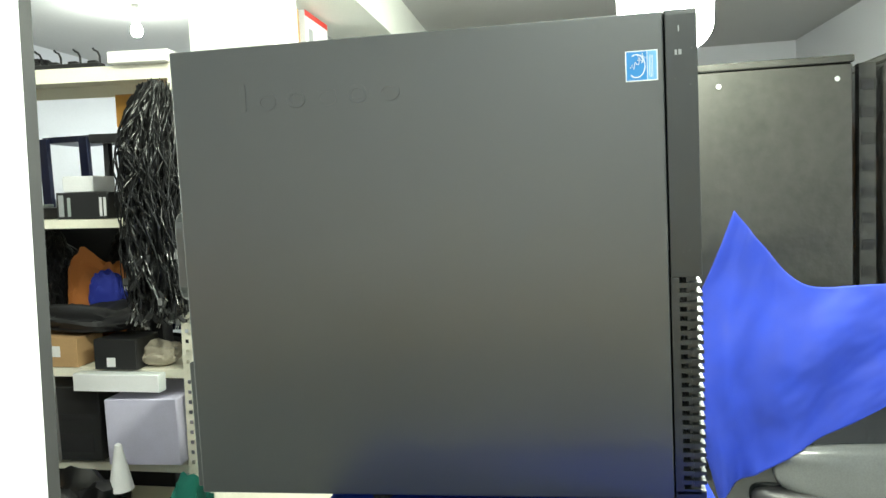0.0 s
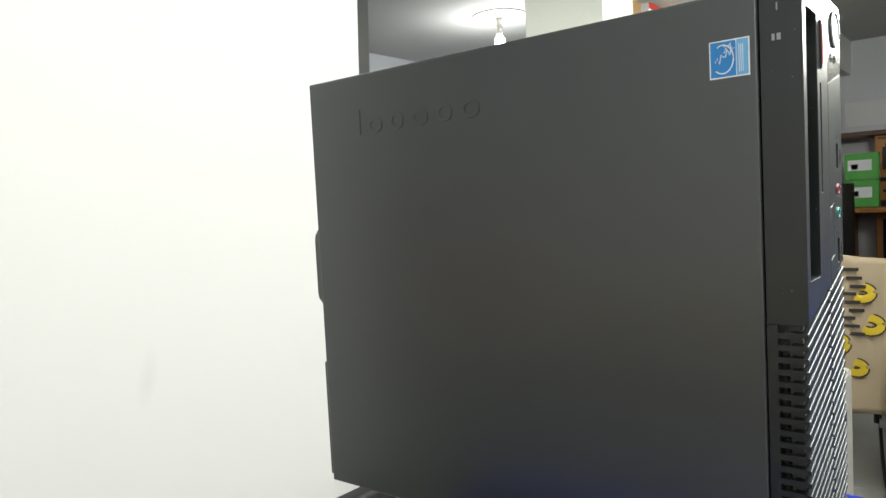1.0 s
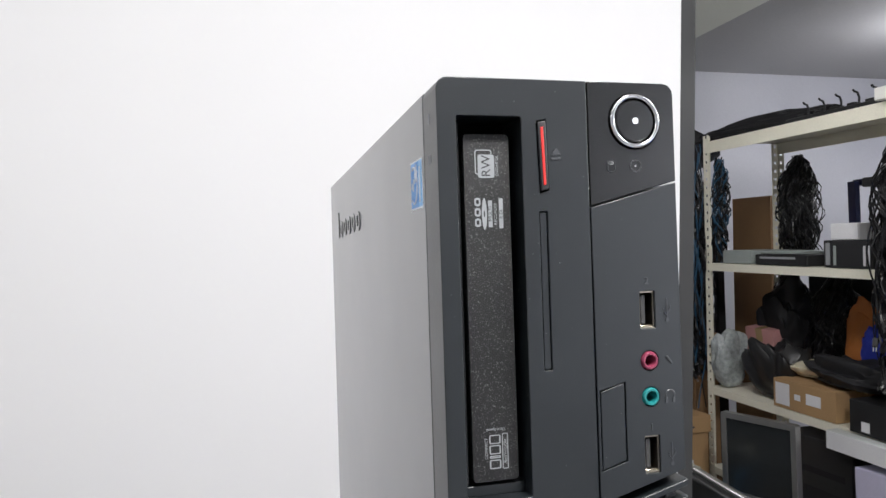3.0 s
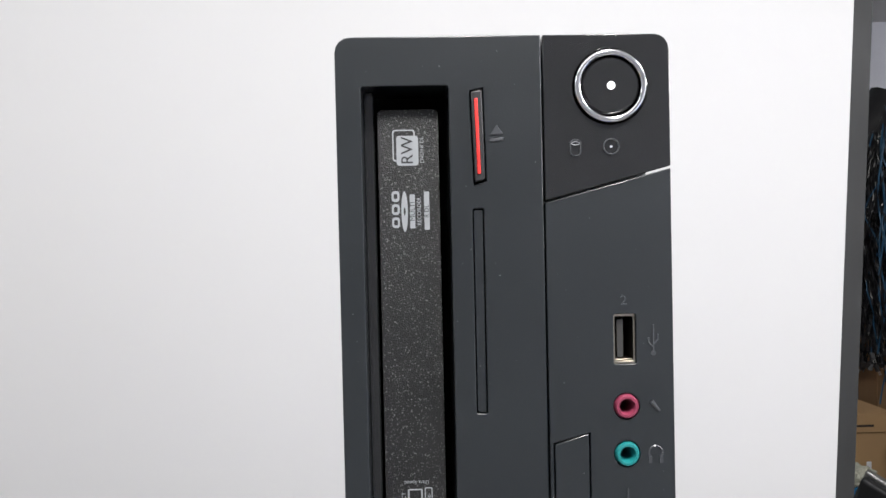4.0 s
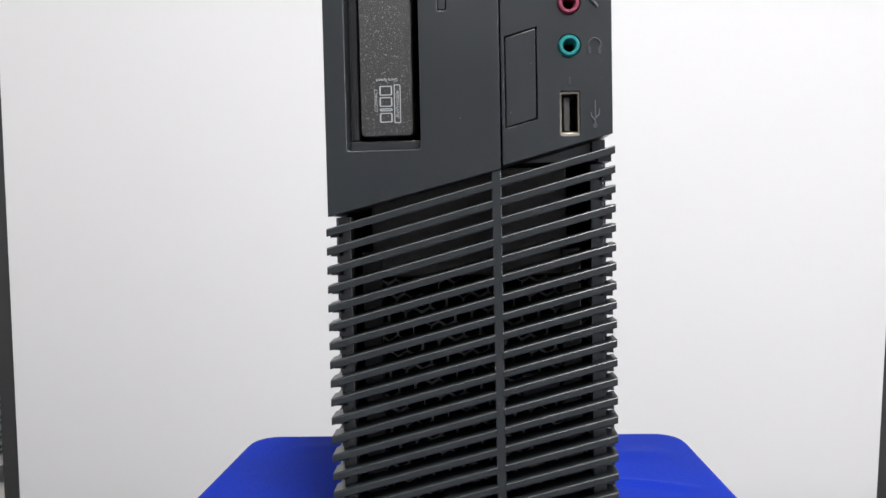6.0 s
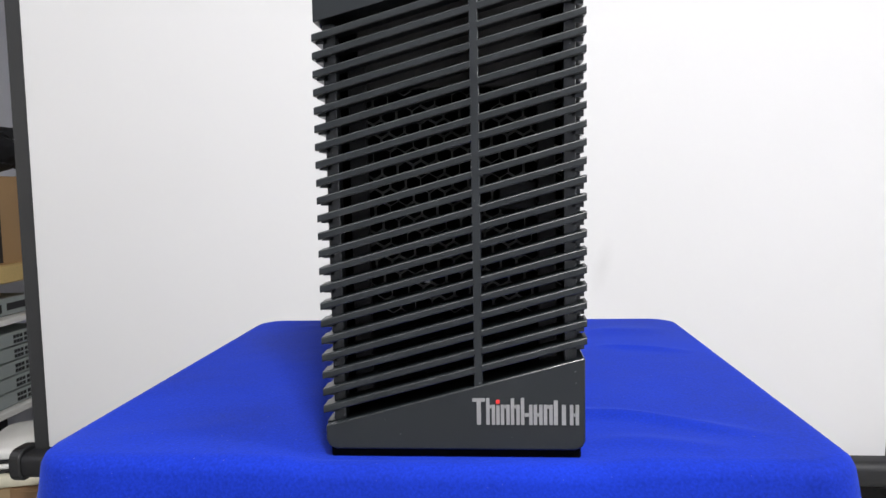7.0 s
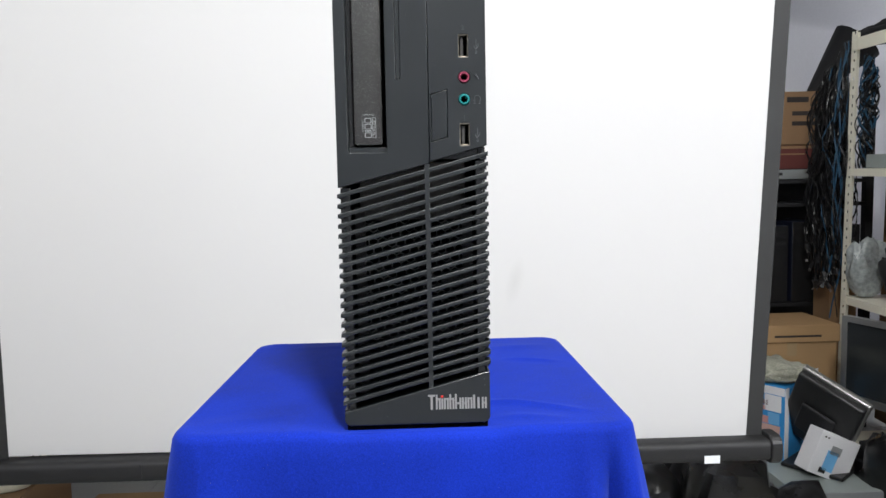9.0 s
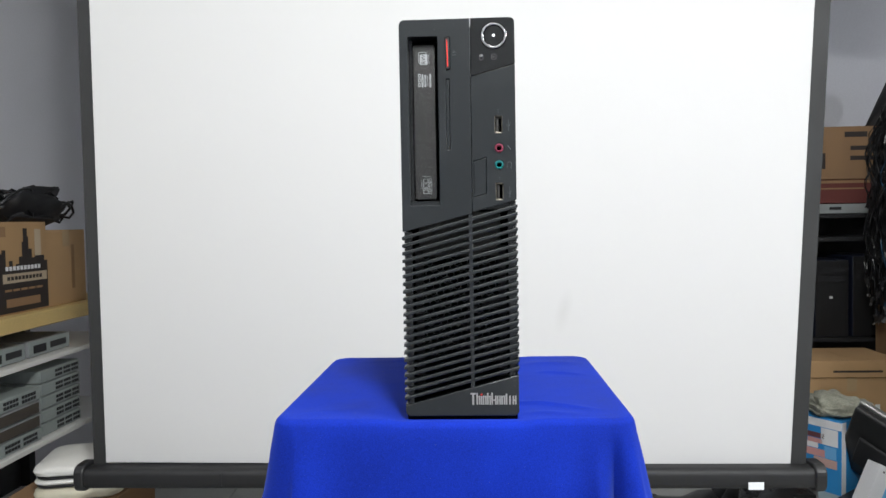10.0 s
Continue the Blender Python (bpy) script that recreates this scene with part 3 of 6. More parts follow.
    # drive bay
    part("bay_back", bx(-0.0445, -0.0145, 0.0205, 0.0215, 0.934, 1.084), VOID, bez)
    odd = part("optical_drive", plate(rrect(-0.0382, -0.0196, 0.9418, 1.0763, 0.0016, 3), [], 0.0062, 0.0205), ROUGHBLK, bez, "black textured optical drive tray", bev=0.0006)
    part("bay_ledge", bx(-0.0425, -0.0165, 0.0075, 0.0205, 0.9362, 0.9402), BEZEL, bez, bev=0.0004)
    part("bay_ledge", bx(-0.0425, -0.0392, 0.0085, 0.0205, 0.9405, 1.0822), PIANO, bez, bev=0.0004)

    def put_text(body, size, x, z, material=PRINTG):
        text("drive_print", body, size, material, odd, Matrix.Translation((x, 0.00612, z)) @ pose(0, 0, 0, 90, -90, 0), 0.00003, "pale grey printing")

    # printed marks: rewritable sign, drive kind, disc sign
    def mark(outline, holes=(), y0=0.00598, material=PRINTG):
        part("drive_mark", plate(outline, holes, y0, 0.0064), material, odd, "pale grey printed mark")

    mark(rrect(-0.0325, -0.0258, 1.0592, 1.0683, 0.0009), y0=0.00606)
    mark(rrect(-0.0337, -0.0268, 1.0605, 1.0702, 0.0009), [rrect(-0.0333, -0.0272, 1.0609, 1.0698, 0.0007)], 0.00609)
    put_text("RW", 0.0052, -0.0291, 1.0638, BLACK)
    for ob in odd.children:
        if ob.name.startswith("drive_print"):
            ob.location.y = 0.00602
    put_text("DVD+R DL", 0.0017, -0.0247, 1.0640)
    e = [(-0.0304 + 0.0010 * math.cos(a), 1.0452 + 0.0062 * math.sin(a)) for a in (2 * math.pi * i / 24 for i in range(24))]
    mark(e, [[(-0.0304 + 0.0003 * math.cos(a), 1.0452 + 0.0013 * math.sin(a)) for a in (2 * math.pi * i / 10 for i in range(10))]])
    for k in range(3):
        z = 1.0402 + 0.0040 * k
        mark(rrect(-0.0343, -0.0319, z, z + 0.0033, 0.0009, 3), [rrect(-0.0337, -0.0325, z + 0.0008, z + 0.0025, 0.0005, 3)])
    mark(rrect(-0.0288, -0.0272, 1.0400, 1.0504, 0.0002), y0=0.00606)
    put_text("MULTI", 0.0021, -0.0280, 1.0452, BLACK)
    put_text("RECORDER", 0.0017, -0.0259, 1.0452)
    mark(rrect(-0.0244, -0.0228, 1.0395, 1.0512, 0.0002), y0=0.00606)
    put_text("R DL", 0.0019, -0.0236, 1.0452, BLACK)
    for ob in odd.children:
        if ob.name.startswith("drive_print") and ob.data.materials[0] == BLACK:
            ob.location.y = 0.00602
    # disc sign: outlined bars in place of the drawn letters
    for k, (za, zb) in enumerate(((0.9466, 0.9500), (0.9506, 0.9516), (0.9522, 0.9556), (0.9562, 0.9596))):
        mark(rrect(-0.0314, -0.0268, za, zb, 0.0005, 2), [rrect(-0.0309, -0.0273, za + 0.00035, zb - 0.00035, 0.0002, 2)])
    put_text("COMPACT", 0.0017, -0.0326, 0.9546)
    mark(rrect(-0.0262, -0.0238, 0.9463, 0.9600, 0.0004, 2), [rrect(-0.0259, -0.0241, 0.9466, 0.9597, 0.0003, 2)])
    put_text("ReWritable", 0.0020, -0.0250, 0.9531)
    text("drive_print", "Ultra Speed", 0.0016, PRINTG, odd, Matrix.Translation((-0.0286, 0.00612, 0.9617)) @ pose(0, 0, 0, 90, 180, 0), 0.00003, "pale grey printing")

    # power button
    pb = part("power_button", lathe(bmesh.new(), [(0.0002, 0.0010), (0.0080, 0.0009), (0.0086, 0.0003), (0.0086, -0.006)][::-1], 40), PIANO, bez, "glossy black round power button", smooth=True, m=Matrix.Translation((0.032, 0.0, 1.0812)) @ pose(0, 0, 0, 90, 0, 0))
    prof = [(0.0100 + 0.0010 * math.cos(a), 0.0006 + 0.0010 * math.sin(a)) for a in (2 * math.pi * i / 14 for i in range(15))]
    bm = bmesh.new()
    rings = [[bm.verts.new((r * math.cos(2 * math.pi * i / 48), r * math.sin(2 * math.pi * i / 48), z)) for i in range(48)] for r, z in prof[:-1]]
    for k in range(len(rings)):
        a, c = rings[k], rings[(k + 1) % len(rings)]
        for i in range(48):
            bm.faces.new((a[i], a[(i + 1) % 48], c[(i + 1) % 48], c[i]))
    part("ring", bm, CHROME, pb, "chrome ring", smooth=True)
    part("centre_mark", cyl(bmesh.new(), (0, 0, 0.0009), (0, 0, 0.0013), 0.00125, n=18), LEDW, pb, "white centre dot")
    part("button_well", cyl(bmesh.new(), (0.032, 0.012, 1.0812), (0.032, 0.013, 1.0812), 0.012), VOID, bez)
    # drive and power signs
    part("drive_sign", plate(rrect(0.0195, 0.0229, 1.0605, 1.0655, 0.0012, 3), [rrect(0.0198, 0.0226, 1.0608, 1.0652, 0.001, 3)], -0.0004, 0.0004), SIGN, bez, bev=0.0001, seg=1)
    part("drive_sign", tube(bmesh.new(), [(0.0212 + 0.0012 * math.cos(a), -0.0001, 1.0643 + 0.0005 * math.sin(a)) for a in (2 * math.pi * i / 12 for i in range(12))], 0.00015, 4, True), GREY, bez)
    part("power_sign", plate(ring(0.032, 1.0632, 0.0025), [ring(0.032, 1.0632, 0.0021)], -0.0004, 0.0004), SIGN, bez, bev=0.0001, seg=1)
    part("power_sign", cyl(bmesh.new(), (0.032, -0.0002, 1.0632), (0.032, 0.0004, 1.0632), 0.0004, n=10), GREY, bez)
    # ports
    mat_tongue = mat("socket_tongue", (0.035, 0.034, 0.032), 0.35, bump=0)
    for x, z in usbs:
        part("usb_port", plate(rrect(x - 0.0034, x + 0.0034, z - 0.0076, z + 0.0076, 0.0004, 1), [rrect(x - 0.0028, x + 0.0028, z - 0.0068, z + 0.0068, 0.0003, 1)], 0.0010, 0.014), STEEL, pp, "bare metal usb socket", bev=0.0001, seg=1)
        part("usb_tongue", bx(x - 0.0019, x + 0.0001, 0.0022, 0.014, z - 0.0058, z + 0.0058), mat_tongue, pp, bev=0.0002)
        part("usb_lip", plate([(x - 0.0028, z - 0.0068), (x + 0.0028, z - 0.0068), (x + 0.0028, z - 0.0062), (x - 0.0028, z - 0.0062)], [], 0.0018, 0.004), STEEL, pp, "bright folded metal lip", bev=0.0005)
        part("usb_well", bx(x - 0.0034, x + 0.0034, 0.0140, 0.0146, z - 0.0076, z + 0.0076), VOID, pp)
        ix = x + 0.0086
        for bm in (tube(bmesh.new(), [(ix, -0.0001, z - 0.004), (ix, -0.0001, z + 0.0042)], 0.00028, 5),
                   tube(bmesh.new(), [(ix, -0.0001, z - 0.002), (ix + 0.0014, -0.0001, z - 0.0004), (ix + 0.0014, -0.0001, z + 0.0014)], 0.00028, 5),
                   tube(bmesh.new(), [(ix, -0.0001, z - 0.0028), (ix - 0.0014, -0.0001, z - 0.0012), (ix - 0.0014, -0.0001, z + 0.0002)], 0.00028, 5),
                   cyl(bmesh.new(), (ix, -0.0003, z - 0.0044), (ix, 0.0004, z - 0.0044), 0.0008, n=10)):
            part("usb_sign", bm, SIGN, pp)
    text("port_number", "2", 0.0042, SIGN, pp, Matrix.Translation((0.0350, -0.0001, 1.0168)) @ pose(0, 0, 0, 90, 0, 0), 0.0002)
    text("port_number", "1", 0.0042, SIGN, pp, Matrix.Translation((0.0354, -0.0001, 0.9582)) @ pose(0, 0, 0, 90, 0, 0), 0.0002)
    for (x, z), mt, lb in zip(jacks, (PINK, TEAL), ("pink microphone socket", "green-blue headphone socket")):
        bm = lathe(bmesh.new(), [(0.0021, -0.010), (0.0021, 0.0), (0.0025, 0.0008), (0.0032, 0.0008), (0.0037, 0.0), (0.0037, -0.010)], 28)
        for f in [f for f in bm.faces if len(f.verts) > 4]:
            bm.faces.remove(f)
        part("audio_jack", bm, mt, pp, lb, smooth=True, m=Matrix.Translation((x, 0.0, z)) @ pose(0, 0, 0, 90, 0, 0))
        part("jack_hole", cyl(bmesh.new(), (x, 0.0100, z), (x, 0.0106, z), 0.004), VOID, pp)
    hx, hz = 0.0440, 0.9700
    part("headphone_sign", tube(bmesh.new(), [(hx + 0.0021 * math.cos(a), -0.0001, hz + 0.0004 + 0.0022 * math.sin(a)) for a in (radians(-30 + 240 * i / 14) for i in range(15))], 0.0003, 5), SIGN, pp)
    for s in (-1, 1):
        part("headphone_sign", bx(hx + s * 0.0017 - 0.0005, hx + s * 0.0017 + 0.0005, -0.0004, 0.0002, hz - 0.0026, hz - 0.0006), SIGN, pp)
    part("microphone_sign", cyl(bmesh.new(), (0.0428, 0.0, 0.9862), (0.0452, 0.0, 0.9832), 0.0008, 0.0005, 8), SIGN, pp)

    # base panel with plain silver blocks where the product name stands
    base_out = [(-0.0462, 0.7503), (0.0462, 0.7503), (0.0488, 0.7515), (0.05, 0.7540), (0.05, 0.7862), (0.0113, 0.7759), (0.008, 0.7750), (-0.05, 0.7596), (-0.05, 0.7540), (-0.0488, 0.7515)]
    bp = part("base_panel", plate(base_out, [], 0.0, 0.021), BEZEL, bez, "matt charcoal lower panel", bev=0.0006)
    x = 0.0072
    for wd, hgt, kind in ((0.0048, 0.0103, "T"), (0.0034, 0.0103, "n"), (0.0013, 0.0075, "i"), (0.0034, 0.0078, "n"), (0.0034, 0.0103, "n"), (0.0044, 0.0105, "o"), (0.0034, 0.0078, "o"), (0.0034, 0.0078, "n"), (0.0026, 0.0095, "i2"), (0.0026, 0.0078, "i2"), (0.0034, 0.0078, "o")):
        z0, z1 = 0.7604, 0.7604 + hgt
        if kind == "T":
            uprights = ((x + wd / 2 - 0.0008, x + wd / 2 + 0.0008, z1 - 0.0014),)
        elif wd > 0.003:
            uprights = ((x, x + 0.0013, z1), (x + wd - 0.0013, x + wd, z0 + min(hgt, 0.0078)))
        else:
            uprights = ((x, x + min(wd, 0.0015), z1),)
        for xa, xb, zb in uprights:
            part("silver_mark", plate(rrect(xa, xb, z0, zb, 0.0002), [], -0.0005, 0.0004), SILVER, bp, "small raised silver bar", bev=0.00015, seg=1)
        if wd > 0.003:
            zc = z1 - 0.0013 if kind == "T" else z0 + (0.0064 if kind == "n" else 0.0032)
            side = 0.0 if kind == "T" else 0.0014
            part("silver_mark", plate(rrect(x + side, x + wd - side, zc, zc + 0.0013, 0.0002), [], -0.0005, 0.0004), SILVER, bp, "small raised silver bar", bev=0.00015, seg=1)
        if kind == "i":
            part("red_mark", plate(rrect(x - 0.0001, x + 0.0014, z1 + 0.0007, z1 + 0.0022, 0.0003), [], -0.0005, 0.0004), RED, bp, "small red dot")
        x += wd + 0.00042

    # grille
    part("post", bx(0.0079, 0.0113, 0.0006, 0.013, 0.7735, 0.9284), BEZEL, bez, "upright bar of the grille", bev=0.0004)
    for s in (-1, 1):
        a, c = sorted((s * 0.0472, s * 0.0425))
        part("grille_side", bx(a, c, 0.0035, 0.0105, 0.757, 0.930 if s > 0 else 0.913), BEZEL, bez, bev=0.0004)
        a, c = sorted((s * 0.05, s * 0.0455))
        zt = 0.9395 if s > 0 else 0.9130
        bm = bx(a, c, 0.0156, 0.021, 0.757, zt)
        n = 23
        for k in range(n):
            zz = (0.9358 if s > 0 else 0.9110) - PITCH * k
            if zz > 0.758 + (0.027 if s > 0 else 0):
                box(bm, a, c, 0.0035, 0.0157, zz - 0.0052, zz - 0.0020)
        part("cheek", bm, BEZEL, bez, "slotted side of the bezel")

    def slat(xa, xb):
        bm = bmesh.new()
        prof = [(0.0003, -0.0016), (0.0, -0.0012), (0.0, 0.0007), (0.0002, 0.0010), (0.0006, 0.0012), (0.0085, 0.0014), (0.0085, -0.0013)]
        r0 = [bm.verts.new((xa, y, SL * xa + z)) for y, z in prof]
        r1 = [bm.verts.new((xb, y, SL * xb + z)) for y, z in prof]
        for i in range(len(prof)):
            bm.faces.new((r0[i], r0[(i + 1) % len(prof)], r1[(i + 1) % len(prof)], r1[i]))
        bm.faces.new(r0[::-1])
        bm.faces.new(r1)
        return bm
    for xa, xb in ((-0.0507, 0.0082), (0.0110, 0.0507)):
        first = None
        for k in range(22):
            z = 0.9080 + SL * 0.05 - PITCH * k
            if first is None:
                first = part("slat", slat(xa, xb), BEZEL, bez)
                first.location.z = z
            else:
                o = new("slat", first.data)
                o.parent, o.location = bez, (0, 0, z)
    # perforated steel behind the slats; a near-black sheet stands in for the shade
    part("chassis_front", bx(-0.0468, 0.0468, 0.0206, 0.0212, 0.756, 0.932), VOID, bez, "near-black sheet standing in for the unlit inside")
    bm = bmesh.new()
    c = 0.0033
    for i in range(-6, 7):
        for j in range(0, 17):
            cx, cz = i * c * 1.9 + (c * 0.95 if j % 2 else 0), 0.804 + j * c * 1.65
            if cz > 0.902 - 0.02 * rng.random() or rng.random() < 0.08:
                continue
            o1 = [bm.verts.new((cx + c * 1.08 * math.cos(radians(30 + 60 * k)), 0.0185, cz + c * 1.08 * math.sin(radians(30 + 60 * k)))) for k in range(6)]
            o2 = [bm.verts.new((cx + c * 0.94 * math.cos(radians(30 + 60 * k)), 0.0185, cz + c * 0.94 * math.sin(radians(30 + 60 * k)))) for k in range(6)]
            for k in range(6):
                bm.faces.new((o1[k], o1[(k + 1) % 6], o2[(k + 1) % 6], o2[k]))
    tagged(part("perforated_sheet", bm, HEXST, bez, "hexagon-perforated steel sheet"), kind="stuff")
    for s in (-1, 1):
        a, c = sorted((s * 0.0335, s * 0.0405))
        part("inner_bracket", bx(a, c, 0.0150, 0.0185, 0.765, 0.900), CHASSIS, bez, "grey inner steel upright", bev=0.0006)
    part("white_fleck", bx(-0.0112, -0.0092, 0.0105, 0.0115, 0.8140, 0.8156), PAPER, bez, "tiny white fleck caught in the grille")
    part("drive_cage", bx(-0.037, 0.036, 0.0180, 0.0204, 0.890, 0.930), mat("cage_steel", (0.045, 0.042, 0.039), 0.5, 0.2, 0.3), bez, "brownish inner cage", bev=0.0008)
    part("inner_bracket", bx(0.0185, 0.033, 0.0176, 0.0195, 0.842, 0.853), CHASSIS, bez, bev=0.0005)
    return pc


build_computer()


# ---- kinds of things in the store room ----
def carton(name, label, x, y, z, w, d, h, rz=0, material=None, tape=True, prints=(), group="", rx=0, ry=0):
    """Cardboard box; prints: (x0, x1, z0, z1, material) as shares of the front face."""
    material = material or CARD
    t = thing(name, label, "box", pose(x, y, z, rx, ry, rz), group)
    part("body", bx(-w / 2, w / 2, -d / 2, d / 2, 0, h - 0.003), material, t, bev=0.002)
    for s in (-1, 1):
        a, c = sorted((s * 0.0015, s * (w / 2 - 0.0005)))
        part("flap", bx(a, c, -d / 2 + 0.001, d / 2 - 0.001, h - 0.0028, h + 0.0005), material, t)
    if tape:
        part("tape", bx(-0.022, 0.022, -d / 2 - 0.0006, d / 2 + 0.0006, h + 0.0007, h + 0.0011), mat_tape, t, "brown packing tape")
        part("tape", bx(-0.022, 0.022, -d / 2 - 0.0008, -d / 2 - 0.0003, h - 0.06, h + 0.0004), mat_tape, t)
    for a, b, c, e, mt in prints:
        part("print", bx(-w / 2 + a * w, -w / 2 + b * w, -d / 2 - 0.0012, -d / 2 - 0.0004, c * h, e * h), mt, t)
    return t


mat_tape = mat("packing_tape", (0.42, 0.30, 0.17), 0.25, 0, 0.05)
mat_shiny = mat("shiny_cable", (0.0038, 0.0038, 0.0042), 0.29, 0, 0.2, bump=0)
mat_shiny.node_tree.nodes["Principled BSDF"].inputs["Specular IOR Level"].default_value = 0.5
mat_navy = mat("navy_enamel", (0.012, 0.018, 0.065), 0.4, 0, 0.15)
mat_bluecable = mat("blue_cable", (0.02, 0.075, 0.14), 0.45, bump=0)
mat_clear = mat("clear_plastic_bag", (0.35, 0.38, 0.38), 0.15, 0, 0.4, 40, 60, 0.6, 0.004)


def steel_shelf(label, x, y, rz, length, depth, tops, group):
    """Slotted-angle shelf: front faces local -y, z tops are world heights."""
    t = thing("steel_shelf", label, "shelf", pose(x, y, FLOOR, 0, 0, rz), group)
    hgt = tops[0] - FLOOR + 0.03
    pb = bmesh.new()
    n = int(hgt / 0.04)
    box(pb, 0.0, 0.012, -0.0018, 0, 0, hgt)
    box(pb, 0.026, 0.040, -0.0018, 0, 0, hgt)
    box(pb, -0.0018, 0.0, -0.0018, 0.010, 0, hgt)
    box(pb, -0.0018, 0.0, 0.024, 0.036, 0, hgt)
    for k in range(n):
        box(pb, 0.012, 0.026, -0.0018, 0, k * 0.04, k * 0.04 + 0.026)
        box(pb, -0.0018, 0.0, 0.010, 0.024, k * 0.04, k * 0.04 + 0.026)
    first = part("post", pb, CREAM, t)
    first.matrix_basis = pose(0, 0, 0)
    for m in (Matrix.Translation((length, 0, 0)) @ Matrix.Diagonal((-1, 1, 1, 1)), Matrix.Translation((0, depth, 0)) @ Matrix.Diagonal((1, -1, 1, 1)), Matrix.Translation((length, depth, 0)) @ Matrix.Diagonal((-1, -1, 1, 1))):
        o = new("post", first.data)
        o.parent, o.matrix_basis = t, m
    for zt in list(tops) + [FLOOR + 0.1]:
        z, lip = zt - FLOOR, 0.055 if zt == tops[0] else 0.034
        bm = bmesh.new()
        prof = [(0.002, z), (depth - 0.002, z), (depth - 0.002, z - lip), (depth - 0.0045, z - lip), (depth - 0.0045, z - 0.003), (0.0045, z - 0.003), (0.0045, z - lip), (0.002, z - lip)]
        ra, rb = ([bm.verts.new((xx, yy, zz)) for yy, zz in prof] for xx in (0.003, length - 0.003))
        for i in range(8):
            bm.faces.new((ra[i], ra[(i + 1) % 8], rb[(i + 1) % 8], rb[i]))
        bm.faces.new(ra[::-1])
        bm.faces.new(rb)
        part("plank", bm, CREAM, t)
    return t


def cable_bundle(label, top, spread, length, count, seed, blue=0, ends=True):
    r = random.Random(seed)
    t = thing("cable_bundle", label, "cables", Matrix.Translation(top))
    bm, eb, bb, pb = bmesh.new(), bmesh.new(), bmesh.new(), bmesh.new()
    for i in range(count):
        a = r.uniform(0, 2 * math.pi)
        k = math.sqrt(r.random())
        ox, oy = spread[0] * k * math.cos(a), spread[1] * k * math.sin(a)
        L = length * r.uniform(0.72, 1.05)
        ph, am, fr = r.uniform(0, 6.28), r.uniform(0.006, 0.026), r.uniform(5, 17)
        pts = []
        for j in range(21):
            v = j / 20
            w = min(1.0, 0.55 + 1.1 * v ** 0.6)
            dome = -0.10 * (k ** 2) * (1 - v) if j else -0.10 * k ** 2
            pts.append((ox * w + am * math.sin(fr * v + ph), oy * w + am * math.cos(fr * 1.3 * v + ph), dome - L * v))
        tgt = bb if i < blue else bm
        tube(tgt, pts, r.uniform(0.0022, 0.0042), 5)
        if ends and r.random() < 0.5:
            e = Vector(pts[-1])
            pm = Matrix.Translation(e) @ pose(0, 0, 0, r.uniform(-40, 40), r.uniform(-40, 40), r.uniform(0, 180))
            box(eb, -0.008, 0.008, -0.006, 0.006, -0.03, 0.0, pm)
            if r.random() < 0.6:
                for px in (-0.005, 0.003):
                    box(pb, px, px + 0.0025, -0.001, 0.001, -0.047, -0.03, pm)
        if ends and r.random() < 0.12:
            e = Vector(pts[r.randint(9, 16)])
            box(eb, -0.007, 0.007, -0.004, 0.004, -0.02, 0.02, Matrix.Translation(e) @ pose(0, 0, 0, r.uniform(-20, 20), r.uniform(-20, 20), r.uniform(0, 180)))
    tagged(part("cable_mass", bm, mat_shiny, t, smooth=True), kind="stuff")
    if blue:
        tagged(part("blue_cable_mass", bb, mat_bluecable, t, "dull blue cables", smooth=True), kind="stuff")
    if ends:
        tagged(part("plug_mass", eb, BLACK, t, "black moulded plugs"), kind="stuff")
        tagged(part("prong_mass", pb, ALU, t, "bright plug prongs"), kind="stuff")
    return t


def soft_bag(name, label, cat, x, y, z, w, d, h, material, seed=1, rz=0, lump=0.25):
    """A slumped bag: a squashed grid ball with creases."""
    bm = bmesh.new()
    bmesh.ops.create_icosphere(bm, subdivisions=4, radius=1)
    for v in bm.verts:
        c = v.co.copy()
        f = 1 + lump * noise.noise(c * 1.7 + Vector((seed * 3.1, 0, 0))) + 0.10 * noise.noise(c * 6 + Vector((0, seed * 5.7, 0)))
        q = Vector((math.copysign(abs(c.x) ** 0.65, c.x) * w / 2, math.copysign(abs(c.y) ** 0.65, c.y) * d / 2, (c.z * 0.5 + 0.5) * h)) * f
        q.z = max(0.0, min(q.z, h * 1.2))
        v.co = q
    return solo(name, bm, material, label, cat, pose(x, y, z, 0, 0, rz), smooth=True)


def device(name, label, x, y, z, w, d, h, rz, body, front, slots=(), cat="device", group=""):
    """Flat electronic box; slots: (x share, z share, width share, height share, material) on the front."""
    t = thing(name, label, cat, pose(x, y, z, 0, 0, rz), group)
    part("body", bx(-w / 2, w / 2, -d / 2, d / 2, 0, h), body, t, bev=min(0.003, h * 0.1))
    part("front_panel", bx(-w / 2 + 0.002, w / 2 - 0.002, -d / 2 - 0.004, -d / 2 - 0.0002, 0.002, h - 0.002), front, t, bev=0.0008)
    for a, b, c, e, mt in slots:
        part("opening", bx(-w / 2 + a * w, -w / 2 + (a + c) * w, -d / 2 - 0.0052, -d / 2 - 0.0042, b * h, (b + e) * h), mt, t)
    return t


